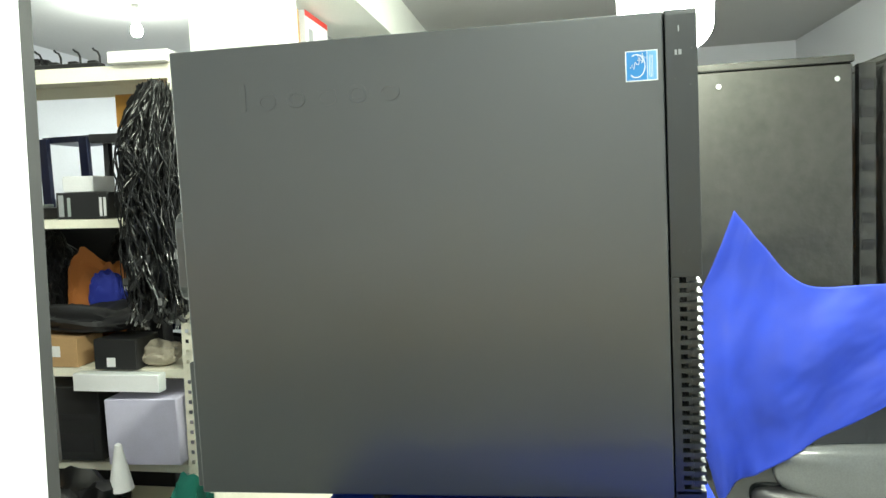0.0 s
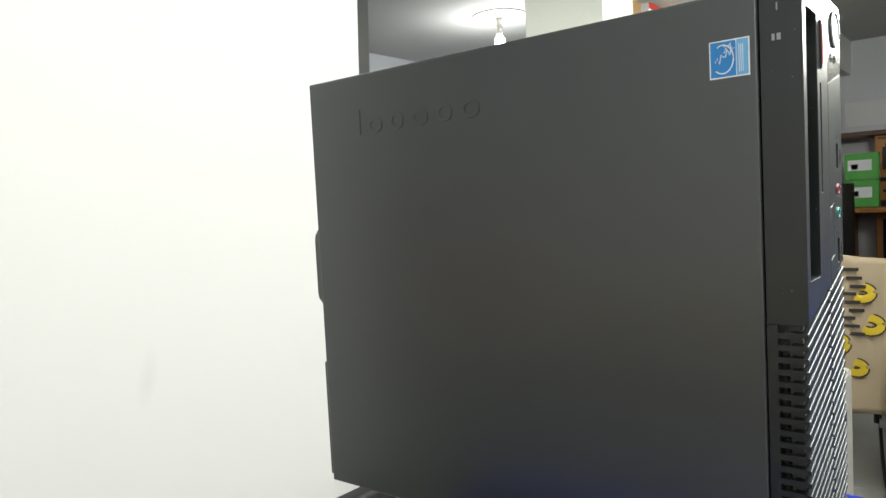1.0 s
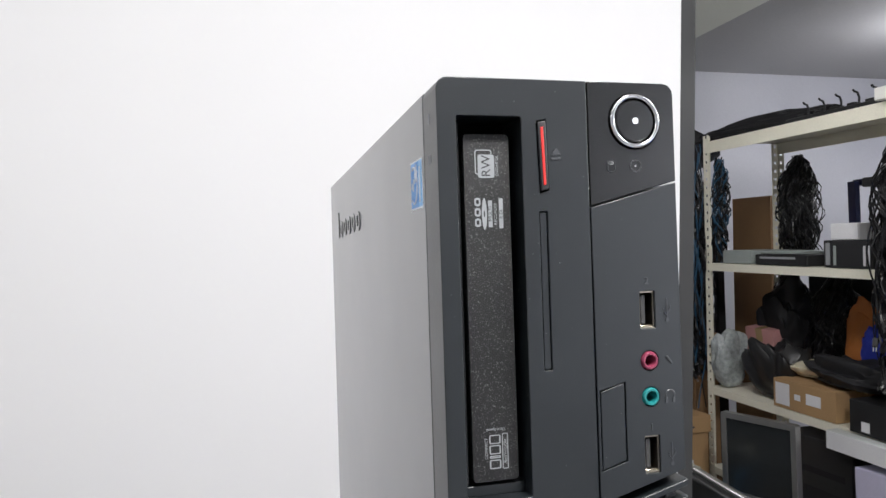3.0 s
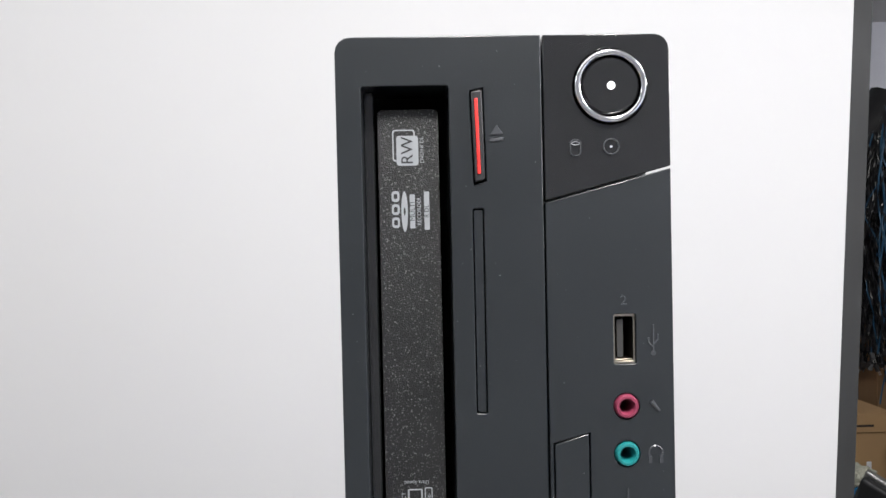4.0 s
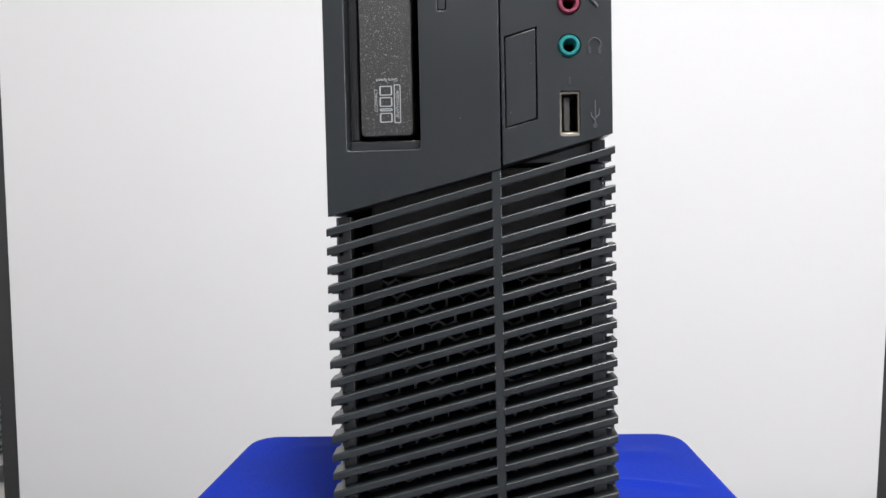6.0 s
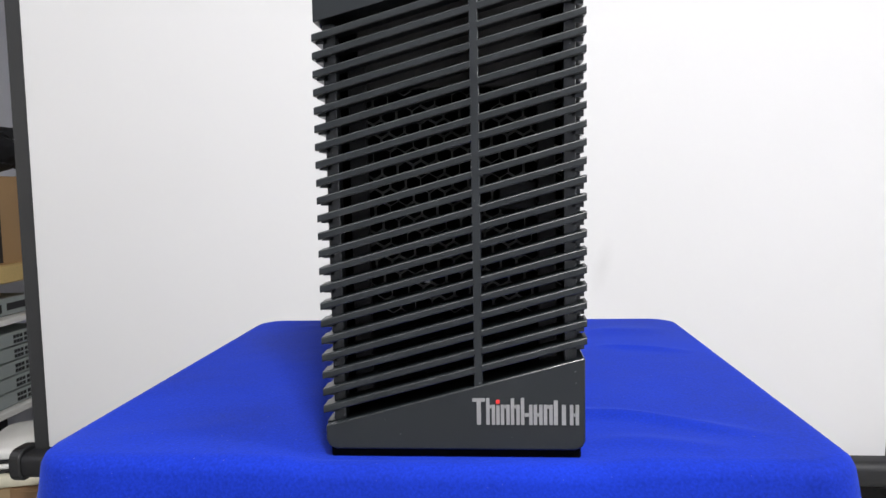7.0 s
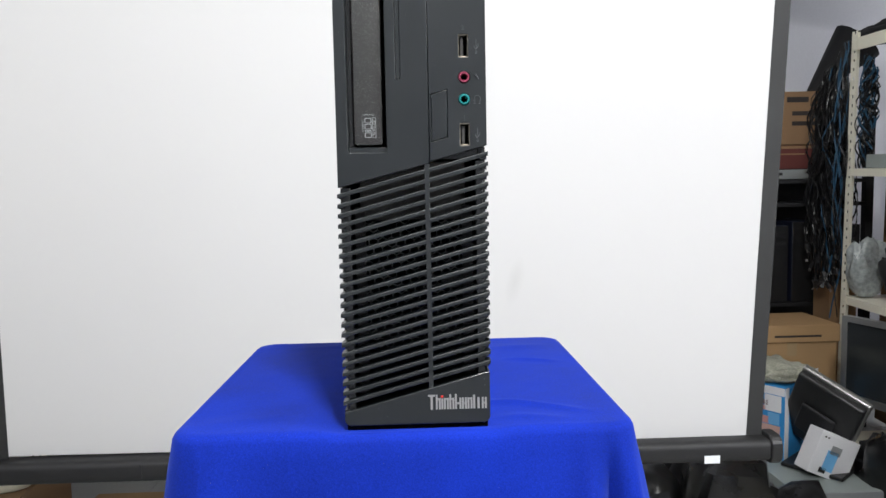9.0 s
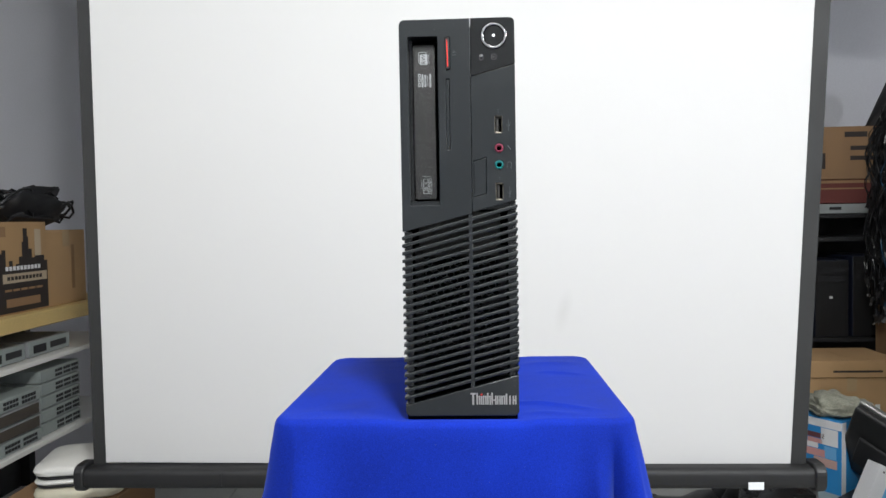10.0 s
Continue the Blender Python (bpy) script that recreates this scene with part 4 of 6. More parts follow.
def monitor(label, x, y, z, w, h, rz, bezel, tilt=0, stand=True):
    t = thing("monitor", label, "monitor", pose(x, y, z, tilt, 0, rz))
    o = rrect(-w / 2, w / 2, 0, h, 0.008)
    part("bezel", plate(o, [rrect(-w / 2 + 0.022, w / 2 - 0.022, 0.028, h - 0.022, 0.002)], 0, 0.03), bezel, t, bev=0.002)
    part("screen", bx(-w / 2 + 0.02, w / 2 - 0.02, 0.006, 0.010, 0.026, h - 0.02), LCD, t, "dark glossy screen")
    part("back", bx(-w / 2 + 0.015, w / 2 - 0.015, 0.0302, 0.06, 0.02, h - 0.02), BLACK, t, bev=0.01)
    return t


# ---- shelf behind the screen, on the right ----
earlier = set(bpy.data.objects)
SX, SY0, SY1 = 1.98, 1.49, 2.76
steel_shelf("cream slotted steel shelf crowded with equipment", SX, SY1, -90, SY1 - SY0, 0.42, (1.53, 0.95, 0.36, -0.02), "steel shelves")
cable_bundle("thick bunch of black power cables hanging from the shelf", (1.955, 1.57, 1.47), (0.13, 0.14), 0.86, 400, 3)
cable_bundle("bunch of black and blue cables hanging by the shelf", (2.00, 2.92, 1.44), (0.085, 0.10), 1.00, 190, 5, blue=4)
cable_bundle("thin bunch of blue and black cables on the shelf post", (1.965, 2.79, 1.55), (0.015, 0.03), 1.25, 9, 8, blue=4, ends=False)
cable_bundle("bunch of dark cables hanging inside the shelf", (2.33, 2.55, 1.45), (0.05, 0.10), 0.50, 170, 9, ends=False)
cable_bundle("bunch of dark blue cables hanging inside the shelf", (2.05, 2.735, 1.46), (0.02, 0.03), 0.50, 50, 10, blue=18, ends=False)
cable_bundle("bunch of dark cables hanging inside the shelf", (2.34, 2.34, 0.90), (0.05, 0.14), 0.50, 190, 19, ends=False)
cable_bundle("bunch of dark cables hanging inside the shelf", (2.34, 2.62, 0.90), (0.05, 0.13), 0.50, 170, 20, ends=False)
cable_bundle("bunch of dark cables hanging inside the shelf", (2.36, 1.98, 0.90), (0.04, 0.08), 0.50, 100, 29, ends=False)
carton("brown_board", "tall brown carton board standing behind the shelf", 2.47, 3.04, FLOOR, 0.30, 0.03, 1.68, -90, CARDD, False)
# top of the shelf
device("network_switch", "white flat device lying on the shelf top", 2.10, 1.63, 1.532, 0.24, 0.30, 0.045, -90, WHITE, WHITE)
t = thing("hook_rail", "black rail with a row of upright hooks", "rail", pose(2.10, 2.03, 1.532))
part("rail", bx(-0.02, 0.02, -0.16, 0.30, 0, 0.035), BLACK, t, bev=0.004)
for k in range(5):
    yy = -0.15 + 0.085 * k
    part("hook", tube(bmesh.new(), [(0, yy, 0.03), (0, yy, 0.062), (0.002, yy + 0.009, 0.080), (0, yy + 0.021, 0.086), (0, yy + 0.028, 0.094)], 0.0042, 7), BLACKM, t)
    part("hook_pad", bx(-0.01, 0.01, yy + 0.012, yy + 0.05, 0.030, 0.046), BLACK, t, bev=0.003)
soft_bag("cable_tangle", "flat heap of black cables on the shelf top", "cables", 2.24, 2.64, 1.53, 0.28, 0.95, 0.10, BLACKM, 4, lump=0.15)
# second tier
device("box_on_player", "small white carton on a black player", 2.07, 1.94, 1.057, 0.13, 0.14, 0.062, -90, PAPER, PAPER, cat="box")
device("media_player", "black media player with pale sockets", 2.09, 1.92, 0.952, 0.22, 0.20, 0.104, -90, BLACK, BLACK, [(0.05, 0.1, 0.10, 0.8, GREY), (0.22, 0.1, 0.06, 0.7, PALEG), (0.84, 0.1, 0.05, 0.7, PAPER), (0.92, 0.1, 0.05, 0.7, PAPER)])
device("disc_pile", "pile of thin black drives and a pale tray", 2.11, 2.28, 0.952, 0.30, 0.22, 0.045, -90, BLACKM, BLACKM, [(0.1, 0.6, 0.7, 0.2, GREY)])
device("flat_tray", "pale grey plastic tray lying on black drives", 2.11, 2.31, 0.999, 0.22, 0.18, 0.012, -85, PALEG, PALEG, cat="tray")
device("grey_case", "grey-green plastic case on the shelf", 2.12, 2.58, 0.952, 0.2, 0.2, 0.06, -90, PALEG, PALEG, cat="case")
t = thing("printer_stand", "black steel stand frame on the shelf", "stand", pose(2.16, 1.84, 0.952))
for yy in (-0.07, 0.07):
    part("leg", bx(-0.015, 0.015, yy - 0.012, yy + 0.012, 0, 0.30), BLACK, t, bev=0.003)
part("top", bx(-0.08, 0.08, -0.10, 0.10, 0.30, 0.335), BLACK, t, bev=0.004)
soft_bag("rope_coil", "coil of black cord at the back of the shelf", "cables", 2.30, 1.75, 0.952, 0.15, 0.25, 0.34, BLACKM, 12)
carton("carton_box", "brown carton with tape on the shelf", 2.27, 1.72, 1.32, 0.30, 0.2, 0.13, -90, mat("amber_box", (0.55, 0.27, 0.05), 0.6), False)
# third tier
carton("carton_box", "low brown carton with white address labels", 2.07, 2.15, 0.362, 0.335, 0.17, 0.118, -90, CARD, False, [(0.04, 0.28, 0.12, 0.88, PAPER), (0.55, 0.78, 0.35, 0.72, PAPER), (0.36, 0.46, 0.4, 0.6, PAPER)])
soft_bag("black_bag", "slumped black fabric bag on the carton", "bag", 2.10, 1.98, 0.483, 0.2, 0.42, 0.12, BLACKM, 3, lump=0.4)
soft_bag("orange_bag", "orange shopping bag leaning at the back", "bag", 2.26, 2.06, 0.362, 0.10, 0.26, 0.42, ORANGE, 5)
soft_bag("blue_bag", "blue paper bag with yellow cord handles", "bag", 2.19, 1.97, 0.50, 0.07, 0.16, 0.22, BLUEBAG, 6, lump=0.1)
soft_bag("black_lump", "black wrapped camera bag on the shelf", "bag", 2.10, 2.42, 0.362, 0.18, 0.24, 0.25, BLACK, 8, lump=0.5)
soft_bag("clear_bag", "clear plastic bag full of small parts", "bag", 2.05, 2.695, 0.362, 0.15, 0.10, 0.26, mat_clear, 9, lump=0.3)
carton("pink_carton", "small pink carton leaning on the shelf", 2.24, 2.66, 0.47, 0.19, 0.06, 0.17, -90, PINKB, True, rx=8)
soft_bag("white_cloth", "crumpled cream cloth on the shelf", "cloth", 2.16, 2.27, 0.483, 0.20, 0.26, 0.055, mat("cream_cloth", (0.74, 0.69, 0.52), 0.85), 10)
device("black_radio", "black desktop radio with a white label", 2.04, 1.80, 0.362, 0.18, 0.16, 0.12, -90, BLACK, BLACK, [(0.3, 0.1, 0.2, 0.3, PAPER)])
soft_bag("adapter_tangle", "tangle of white adapters and cords", "adapters", 2.05, 1.66, 0.362, 0.12, 0.15, 0.09, mat("cream_adapter", (0.38, 0.34, 0.27), 0.5, 0, 0.4), 14, lump=0.25)
device("steel_cover", "pale steel cover lying below the shelf", 1.945, 1.78, 0.285, 0.36, 0.05, 0.07, -90, mat("pale_steel", (0.55, 0.58, 0.57), 0.4), PAPER, cat="cover")
soft_bag("black_backpack", "black backpack with orange straps on the shelf", "bag", 2.31, 2.63, 0.50, 0.16, 0.24, 0.36, BLACKM, 15, lump=0.35)
# the loaded shelf has sunk a little at its near end
lean = Matrix.Translation((0, 2.19, 0.6)) @ pose(0, 0, 0, 1.5, 0, 0) @ Matrix.Translation((0, -2.19, -0.6))
for ob in [o for o in bpy.data.objects if o not in earlier and o.parent is None]:
    ob.matrix_basis = lean @ ob.matrix_basis
# navy rack behind the shelf
t = thing("navy_rack", "navy blue steel rack with dark equipment behind the shelf", "rack", pose(2.70, 1.75, FLOOR))
for xx in (0.0, 0.32):
    for yy in (0.0, 0.61, 0.83):
        part("post", bx(xx, xx + 0.03, yy, yy + 0.045, 0, 1.74), mat_navy, t, bev=0.002)
for zz in (0.12, 0.76, 1.08, 1.20, 1.72):
    part("plank", bx(0.031, 0.319, 0.002, 0.872, zz, zz + 0.03), mat_navy, t, bev=0.002)
for k, (yy, zz, w, h, mt) in enumerate(((2.10, 0.82, 0.26, 0.15, PALEG), (2.50, 0.835, 0.20, 0.20, PAPER), (1.90, 0.835, 0.2, 0.3, GREYST))):
    device("pale_case", "pale boxed unit standing in the navy rack", 2.86, yy, zz + 0.005 if zz > 0.83 else 0.835, w, 0.22, h, -90, mt, mt, cat="case")
for k in range(4):
    device("dark_unit", "flat black unit lying in the navy rack", 2.86, 2.14 + 0.01 * (k % 2), FLOOR + 0.79 + 0.072 * k, 0.52, 0.25, 0.066, -90, BLACKM, BLACK, [(0.04, 0.8, 0.9, 0.1, GREY)], group="rack units")
soft_bag("dark_bag", "dark bag of equipment in the navy rack", "bag", 2.86, 2.1, FLOOR + 0.152, 0.26, 0.7, 0.5, BLACKM, 71)
# Black slab added behind the shelf to darken its gaps; no case is known.
device("black_case", "large matt black slab added to darken the gaps behind the shelf", 2.50, 2.26, FLOOR, 0.74, 0.08, 1.33, -90, BLACKM, BLACKM, cat="case")
# lowest tier
device("laser_printer", "black printer in the lowest shelf", 2.12, 2.08, -0.018, 0.36, 0.30, 0.30, -90, BLACK, BLACK, [(0.1, 0.55, 0.8, 0.08, BLACKM), (0.1, 0.12, 0.8, 0.25, BLACKM)], cat="printer")
device("document_tray", "white sheets stacked in the lowest shelf", 2.08, 1.70, -0.018, 0.30, 0.3, 0.26, -90, LILAC, LILAC, cat="paper")
soft_bag("black_plastic_bag", "crumpled glossy black plastic bag on the floor", "bag", 1.74, 1.86, FLOOR, 0.3, 0.34, 0.36, mat_shiny, 21, lump=0.5)
soft_bag("black_plastic_bag", "crumpled glossy black plastic bag on the floor", "bag", 1.60, 1.52, FLOOR, 0.34, 0.34, 0.30, mat_shiny, 22, lump=0.5)
soft_bag("green_cloth", "dark green cloth bundle on the floor", "cloth", 1.84, 1.47, FLOOR, 0.22, 0.2, 0.34, mat("green_cloth", (0.01, 0.16, 0.12), 0.8), 23)
solo("paper_cone", lathe(bmesh.new(), [(0.045, 0), (0.012, 0.17), (0.004, 0.175)], 20), PAPER, "white paper cone standing on clutter", "cone", pose(1.80, 1.72, -0.06), smooth=True)
tagged(monitor("dark flat monitor with a grey frame", 1.705, 2.08, 0.055, 0.32, 0.33, -74, ALU), group="")

# ---- cases, boxes and till parts behind the screen ----
for k, (xx, yy, zz, ww, hh) in enumerate(((1.58, 2.08, -0.40, 0.56, 0.23), (1.70, 1.66, -0.40, 0.42, 0.20), (1.10, 1.95, -0.40, 0.42, 0.15))):
    device("server_case", "flat grey steel computer case lying down", xx, yy, zz, ww, 0.40, hh, 0, PALEG, GREY, [(0.05 + 0.1 * j, 0.2, 0.07, 0.5, BLACKM) for j in range(8)], cat="computer", group="lying cases")
SKYBLUE = mat("sky_blue_print", (0.03, 0.25, 0.58), 0.5)
t = carton("parts_box", "open blue box printed with white and pink pictures", 1.42, 2.28, FLOOR, 0.17, 0.15, 0.52, -56, SKYBLUE, False, [(0.0, 1.0, 0.93, 0.99, PAPER), (0.52, 0.92, 0.80, 0.925, PAPER), (0.10, 0.45, 0.76, 0.80, PAPER), (0.16, 0.60, 0.84, 0.88, mat("brown_print", (0.13, 0.05, 0.06), 0.6)), (0.20, 0.55, 0.80, 0.835, PINKB), (0.05, 0.62, 0.70, 0.755, PINKB), (0.35, 0.90, 0.63, 0.695, mat("salmon_print", (0.55, 0.36, 0.32), 0.6)), (0.60, 0.88, 0.70, 0.79, LBLUE)])
part("side_band", bx(0.0853, 0.0858, -0.0745, -0.045, 0.02, 0.515), PAPER, t, "white band round the corner")
part("side_band", bx(0.0853, 0.0858, 0.050, 0.0745, 0.30, 0.515), LBLUE, t, "pale blue band")
soft_bag("fibre_tuft", "bulging grey-green fibre in the open box", "fibre", 1.43, 2.29, 0.112, 0.20, 0.20, 0.085, mat("grey_fibre", (0.27, 0.27, 0.22), 0.9, 0, 0.5, 60, 200, 0.8, 0.004), 31, lump=0.5)
t = carton("scanner_box", "white carton with a printed blue scanner", 1.46, 2.02, -0.165, 0.17, 0.07, 0.16, 8, PAPER, False, [(0.30, 0.58, 0.15, 0.62, LBLUE), (0.36, 0.62, 0.55, 0.75, GREY), (0.1, 0.14, 0.86, 0.9, INK), (0.18, 0.22, 0.86, 0.9, INK), (0.25, 0.42, 0.08, 0.2, BLACK)], ry=24)
t = thing("till_display", "black till display with a silver rim, tilted", "till", pose(1.515, 2.10, -0.165, 0, 0, -50))
tilt = pose(0, 0, 0.195, 0, 25, 0) @ pose(0, 0, 0, 22, 0, 0)
part("housing", bx(-0.125, 0.125, -0.030, 0.006, -0.15, 0.15), BLACK, t, bev=0.012, seg=3, m=tilt)
part("rim", bx(-0.130, 0.130, 0.0063, 0.034, -0.155, 0.155), ALU, t, "silver rim", bev=0.009, seg=3, m=tilt)
part("back_cover", bx(-0.07, 0.06, -0.045, -0.0303, -0.09, 0.04), BLACKM, t, bev=0.01, m=tilt)
part("neck", bx(-0.04, 0.05, -0.035, 0.03, 0.012, 0.13), BLACK, t, bev=0.01)
part("foot", bx(-0.11, 0.11, -0.10, 0.10, -0.003, 0.0118), BLACK, t, bev=0.004)
carton("large_carton", "wide brown carton with a sealed top flap", 1.72, 2.86, -0.052, 0.42, 0.30, 0.22, 0, CARD, True, [(0.1, 0.16, 0.15, 0.45, PAPER), (0.45, 0.5, 0.2, 0.5, PAPER), (0.75, 0.8, 0.15, 0.45, PAPER)])
carton("large_carton", "flat brown carton lying on another carton", 1.72, 2.86, 0.173, 0.44, 0.32, 0.078, 0, CARD, False, [(0.3, 0.8, 0.3, 0.42, INK)])
carton("large_carton", "brown carton under other cartons", 1.72, 2.86, FLOOR, 0.42, 0.30, 0.347, 0, CARDD, True)
t = thing("dark_rack", "dark steel rack filled with black computers", "rack", pose(1.95, 3.35, FLOOR))
for xx in (-0.42, 0.38):
    for yy in (-0.2, 0.16):
        part("post", bx(xx, xx + 0.04, yy, yy + 0.04, 0, 1.62), BLACKM, t)
for zz in (0.1, 0.66, 1.18, 1.30):
    part("plank", bx(-0.379, 0.379, -0.199, 0.199, zz, zz + 0.02), BLACKM, t)
# black back added to hide the lit wall behind the computers
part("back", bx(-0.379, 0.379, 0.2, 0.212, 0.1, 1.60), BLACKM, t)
for k in range(4):
    device("tower_computer", "black tower computer standing in the dark rack", 1.66 + 0.19 * k, 3.35, FLOOR + 0.682, 0.17, 0.36, 0.42 - 0.02 * (k % 2), 0, NAVY, BLACK, [(0.1, 0.72, 0.8, 0.07, BLACKM), (0.1, 0.84, 0.8, 0.06, BLACKM), (0.42, 0.5, 0.1, 0.03, PAPER)], cat="computer", group="rack computers")
device("laptop_pile", "pile of silver and dark laptops", 1.84, 3.33, FLOOR + 1.322, 0.40, 0.3, 0.05, 0, GREYST, GREYST, [(0.1, 0.4, 0.2, 0.3, BLACK), (0.5, 0.4, 0.15, 0.3, BLACK)], cat="laptops")
carton("red_carton", "dark red flat carton on the laptops", 1.84, 3.33, FLOOR + 1.376, 0.44, 0.3, 0.12, 0, mat("dark_red_box", (0.12, 0.025, 0.02), 0.6), False, [(0.0, 1.0, 0.86, 0.98, CARDD), (0.1, 0.9, 0.6, 0.66, CARDD)])
carton("brown_carton", "brown carton with dark printed bars", 1.98, 3.33, FLOOR + 1.50, 0.42, 0.3, 0.27, 0, CARDD, False, [(0.35, 0.62, 0.8, 0.9, INK), (0.42, 0.95, 0.55, 0.63, INK), (0.42, 0.9, 0.36, 0.44, INK), (0.03, 0.12, 0.2, 0.5, INK)])
carton("tall_carton", "tall narrow brown carton leaning in a corner", 2.10, 3.02, FLOOR, 0.14, 0.14, 1.0, 0, CARDD, True)
solo("black_umbrella_bag", cyl(bmesh.new(), (0, 0, 0), (0.22, -0.05, 0.26), 0.02, 0.13, 16), BLACKM, "black cone-shaped cloth cover on the dark rack", "cover", pose(2.10, 3.30, FLOOR + 1.772), smooth=True)

# ---- desk with the small rack ----
t = thing("cream_desk", "cream desk cabinet with a plywood top", "desk", pose(1.38, 0.545, FLOOR))
part("carcass", bx(0.02, 0.58, 0.02, 0.60, 0, 0.755), CREAM, t, bev=0.003)
part("top", bx(0.0, 0.61, 0.0, 0.62, 0.757, 0.785), PLY, t, "raw plywood top", bev=0.002)
part("door", bx(0.008, 0.0195, 0.03, 0.59, 0.05, 0.74), CREAM, t, bev=0.003)
part("lock", cyl(bmesh.new(), (0.008, 0.28, 0.66), (0.004, 0.28, 0.66), 0.009), BLACK, t)
part("side_lock", cyl(bmesh.new(), (0.22, 0.02, 0.63), (0.22, 0.012, 0.63), 0.010), BLACK, t)
RZ = FLOOR + 0.787
t = thing("network_rack", "black small network rack with a glass door", "rack", pose(1.40, 0.565, RZ))
W, Dp, H = 0.58, 0.55, 0.235
part("shell", plate(rrect(0, W, 0, H, 0.003), [rrect(0.075, W - 0.075, 0.022, H - 0.022, 0.002)], 0, 0.02), RACKM, t, bev=0.0015, m=pose(0, 0, 0, 0, 0, 90) @ Matrix.Diagonal((1, -1, 1, 1)))
part("roof", bx(0.0205, Dp, 0, W, H - 0.012, H), RACKM, t, bev=0.003)
part("base", bx(0.0205, Dp, 0, W, 0.0065, 0.018), RACKM, t)
part("side", bx(0.0205, Dp, 0, 0.012, 0.0185, H - 0.0125), RACKM, t)
part("side", bx(0.0205, Dp, W - 0.012, W, 0.0185, H - 0.0125), RACKM, t)
part("back", bx(Dp - 0.012, Dp, 0.0125, W - 0.0125, 0.0185, H - 0.0125), BLACKM, t)
part("tray", bx(0.03, Dp - 0.013, 0.03, W - 0.03, 0.0185, 0.024), mat("tray_grey", (0.10, 0.12, 0.125), 0.4), t, "grey inner tray")
for yy in (0.05, W - 0.065):
    part("inner_rail", bx(0.06, 0.075, yy, yy + 0.015, 0.0245, H - 0.013), BLACKM, t)
part("door_glass", bx(0.004, 0.007, 0.078, W - 0.078, 0.024, H - 0.024), RACK_PANE, t, "clear glass door")
for yy in (0.078, W - 0.076):
    part("blue_strip", bx(-0.0035, -0.0004, yy, yy + 0.010, 0.02, H - 0.031), BLUEP, t, "blue edge strip", bev=0.001)
for y0 in (0.012, W - 0.062):
    bm = bmesh.new()
    for i in range(4):
        for j in range(14):
            cyl(bm, (-0.0006, y0 + 0.008 + 0.0115 * i + (0.005 if j % 2 else 0), 0.022 + 0.0145 * j), (0.0, y0 + 0.008 + 0.0115 * i + (0.005 if j % 2 else 0), 0.022 + 0.0145 * j), 0.0038, n=6)
    tagged(part("perforation", bm, VOID, t), kind="stuff")
part("door_handle", bx(-0.008, -0.0005, W - 0.045, W - 0.022, 0.07, 0.16), BLACK, t, "black latch", bev=0.003)
part("side_handle", bx(0.20, 0.235, -0.006, -0.0005, 0.09, 0.13), BLACKM, t, bev=0.002)
part("side_latch", bx(0.47, 0.49, -0.006, -0.0005, 0.09, 0.20), BLACKM, t, bev=0.002)
part("side_lock", cyl(bmesh.new(), (0.36, -0.0005, 0.14), (0.36, -0.005, 0.14), 0.008), CHROME, t)
part("skirt", bx(-0.004, Dp, -0.004, W + 0.004, -0.0, 0.006), BLACKM, t)


def optical(x, y, z, rz, kind, w=0.19):
    """Used drive: 0 silver with sockets, 1 dark with a bright edge, 2 grey with a vent row."""
    body, front = ((DRIVE, ALU), (BLACKM, BLACK), (DRIVE, DRIVE))[kind]
    slots = ([(0.04, 0.25, 0.16, 0.4, BLACKM), (0.26, 0.30, 0.30, 0.35, CHROME), (0.60, 0.30, 0.26, 0.35, BLACK), (0.90, 0.35, 0.05, 0.3, BLACKM)],
             [(0.02, 0.80, 0.96, 0.14, PAPER), (0.02, 0.06, 0.96, 0.10, ALU)],
             [(0.08, 0.20, 0.10, 0.5, ALU)] + [(0.26 + 0.06 * j, 0.30, 0.04, 0.4, BLACKM) for j in range(11)])[kind]
    return device("disc_drive", ("used silver optical drive lying in a pile", "black drive with bright edges in a pile", "grey vented drive lying in a pile")[kind], x, y, z, w, 0.17, 0.0300, rz, body, front, slots, cat="drive", group="drive piles")


ZR = RZ + H + 0.001
device("flat_player", "flat black player lying under the silver drives", 1.63, 0.97, ZR, 0.17, 0.16, 0.026, -88, BLACKM, BLACK, [(0.1, 0.4, 0.5, 0.2, BLACKM)])
for k in range(3):
    optical(1.61 + 0.004 * (k % 2), 0.972 + 0.006 * (k % 3), ZR + 0.027 + 0.033 * k, -88 + 3 * k, 0)
for k in range(5):
    optical(1.55 + 0.005 * (k % 2), 0.728 - 0.004 * (k % 3), ZR + 0.034 * k, -84 - 2 * k, 1 if k < 3 else 2, 0.146)
device("black_adapter", "black power adapter with pale sockets on the rack", 1.76, 0.690, ZR, 0.085, 0.13, 0.045, -86, BLACK, BLACK, [(0.15, 0.2, 0.3, 0.5, GREY), (0.55, 0.3, 0.25, 0.3, BLACKM)])
kb = thing("remote_keyboard", "small black keyboard lying on the rack", "keyboard", pose(1.47, 0.99, ZR, 0, 0, -80))
part("case", bx(-0.11, 0.11, -0.05, 0.05, 0, 0.012), BLACK, kb, bev=0.003)
for i in range(9):
    for j in range(4):
        part("key", bx(-0.10 + 0.022 * i, -0.10 + 0.022 * i + 0.018, -0.043 + 0.022 * j, -0.043 + 0.022 * j + 0.017, 0.0122, 0.017), BLACKM, kb)

# ---- second row of shelves, running away ----
for x0, tag in ((2.45, "a"), (3.38, "b")):
    steel_shelf("cream slotted steel shelf with piled goods", x0, 1.15, 0, 0.92, 0.45, (1.47, 0.95, 0.47, -0.02), "steel shelves")
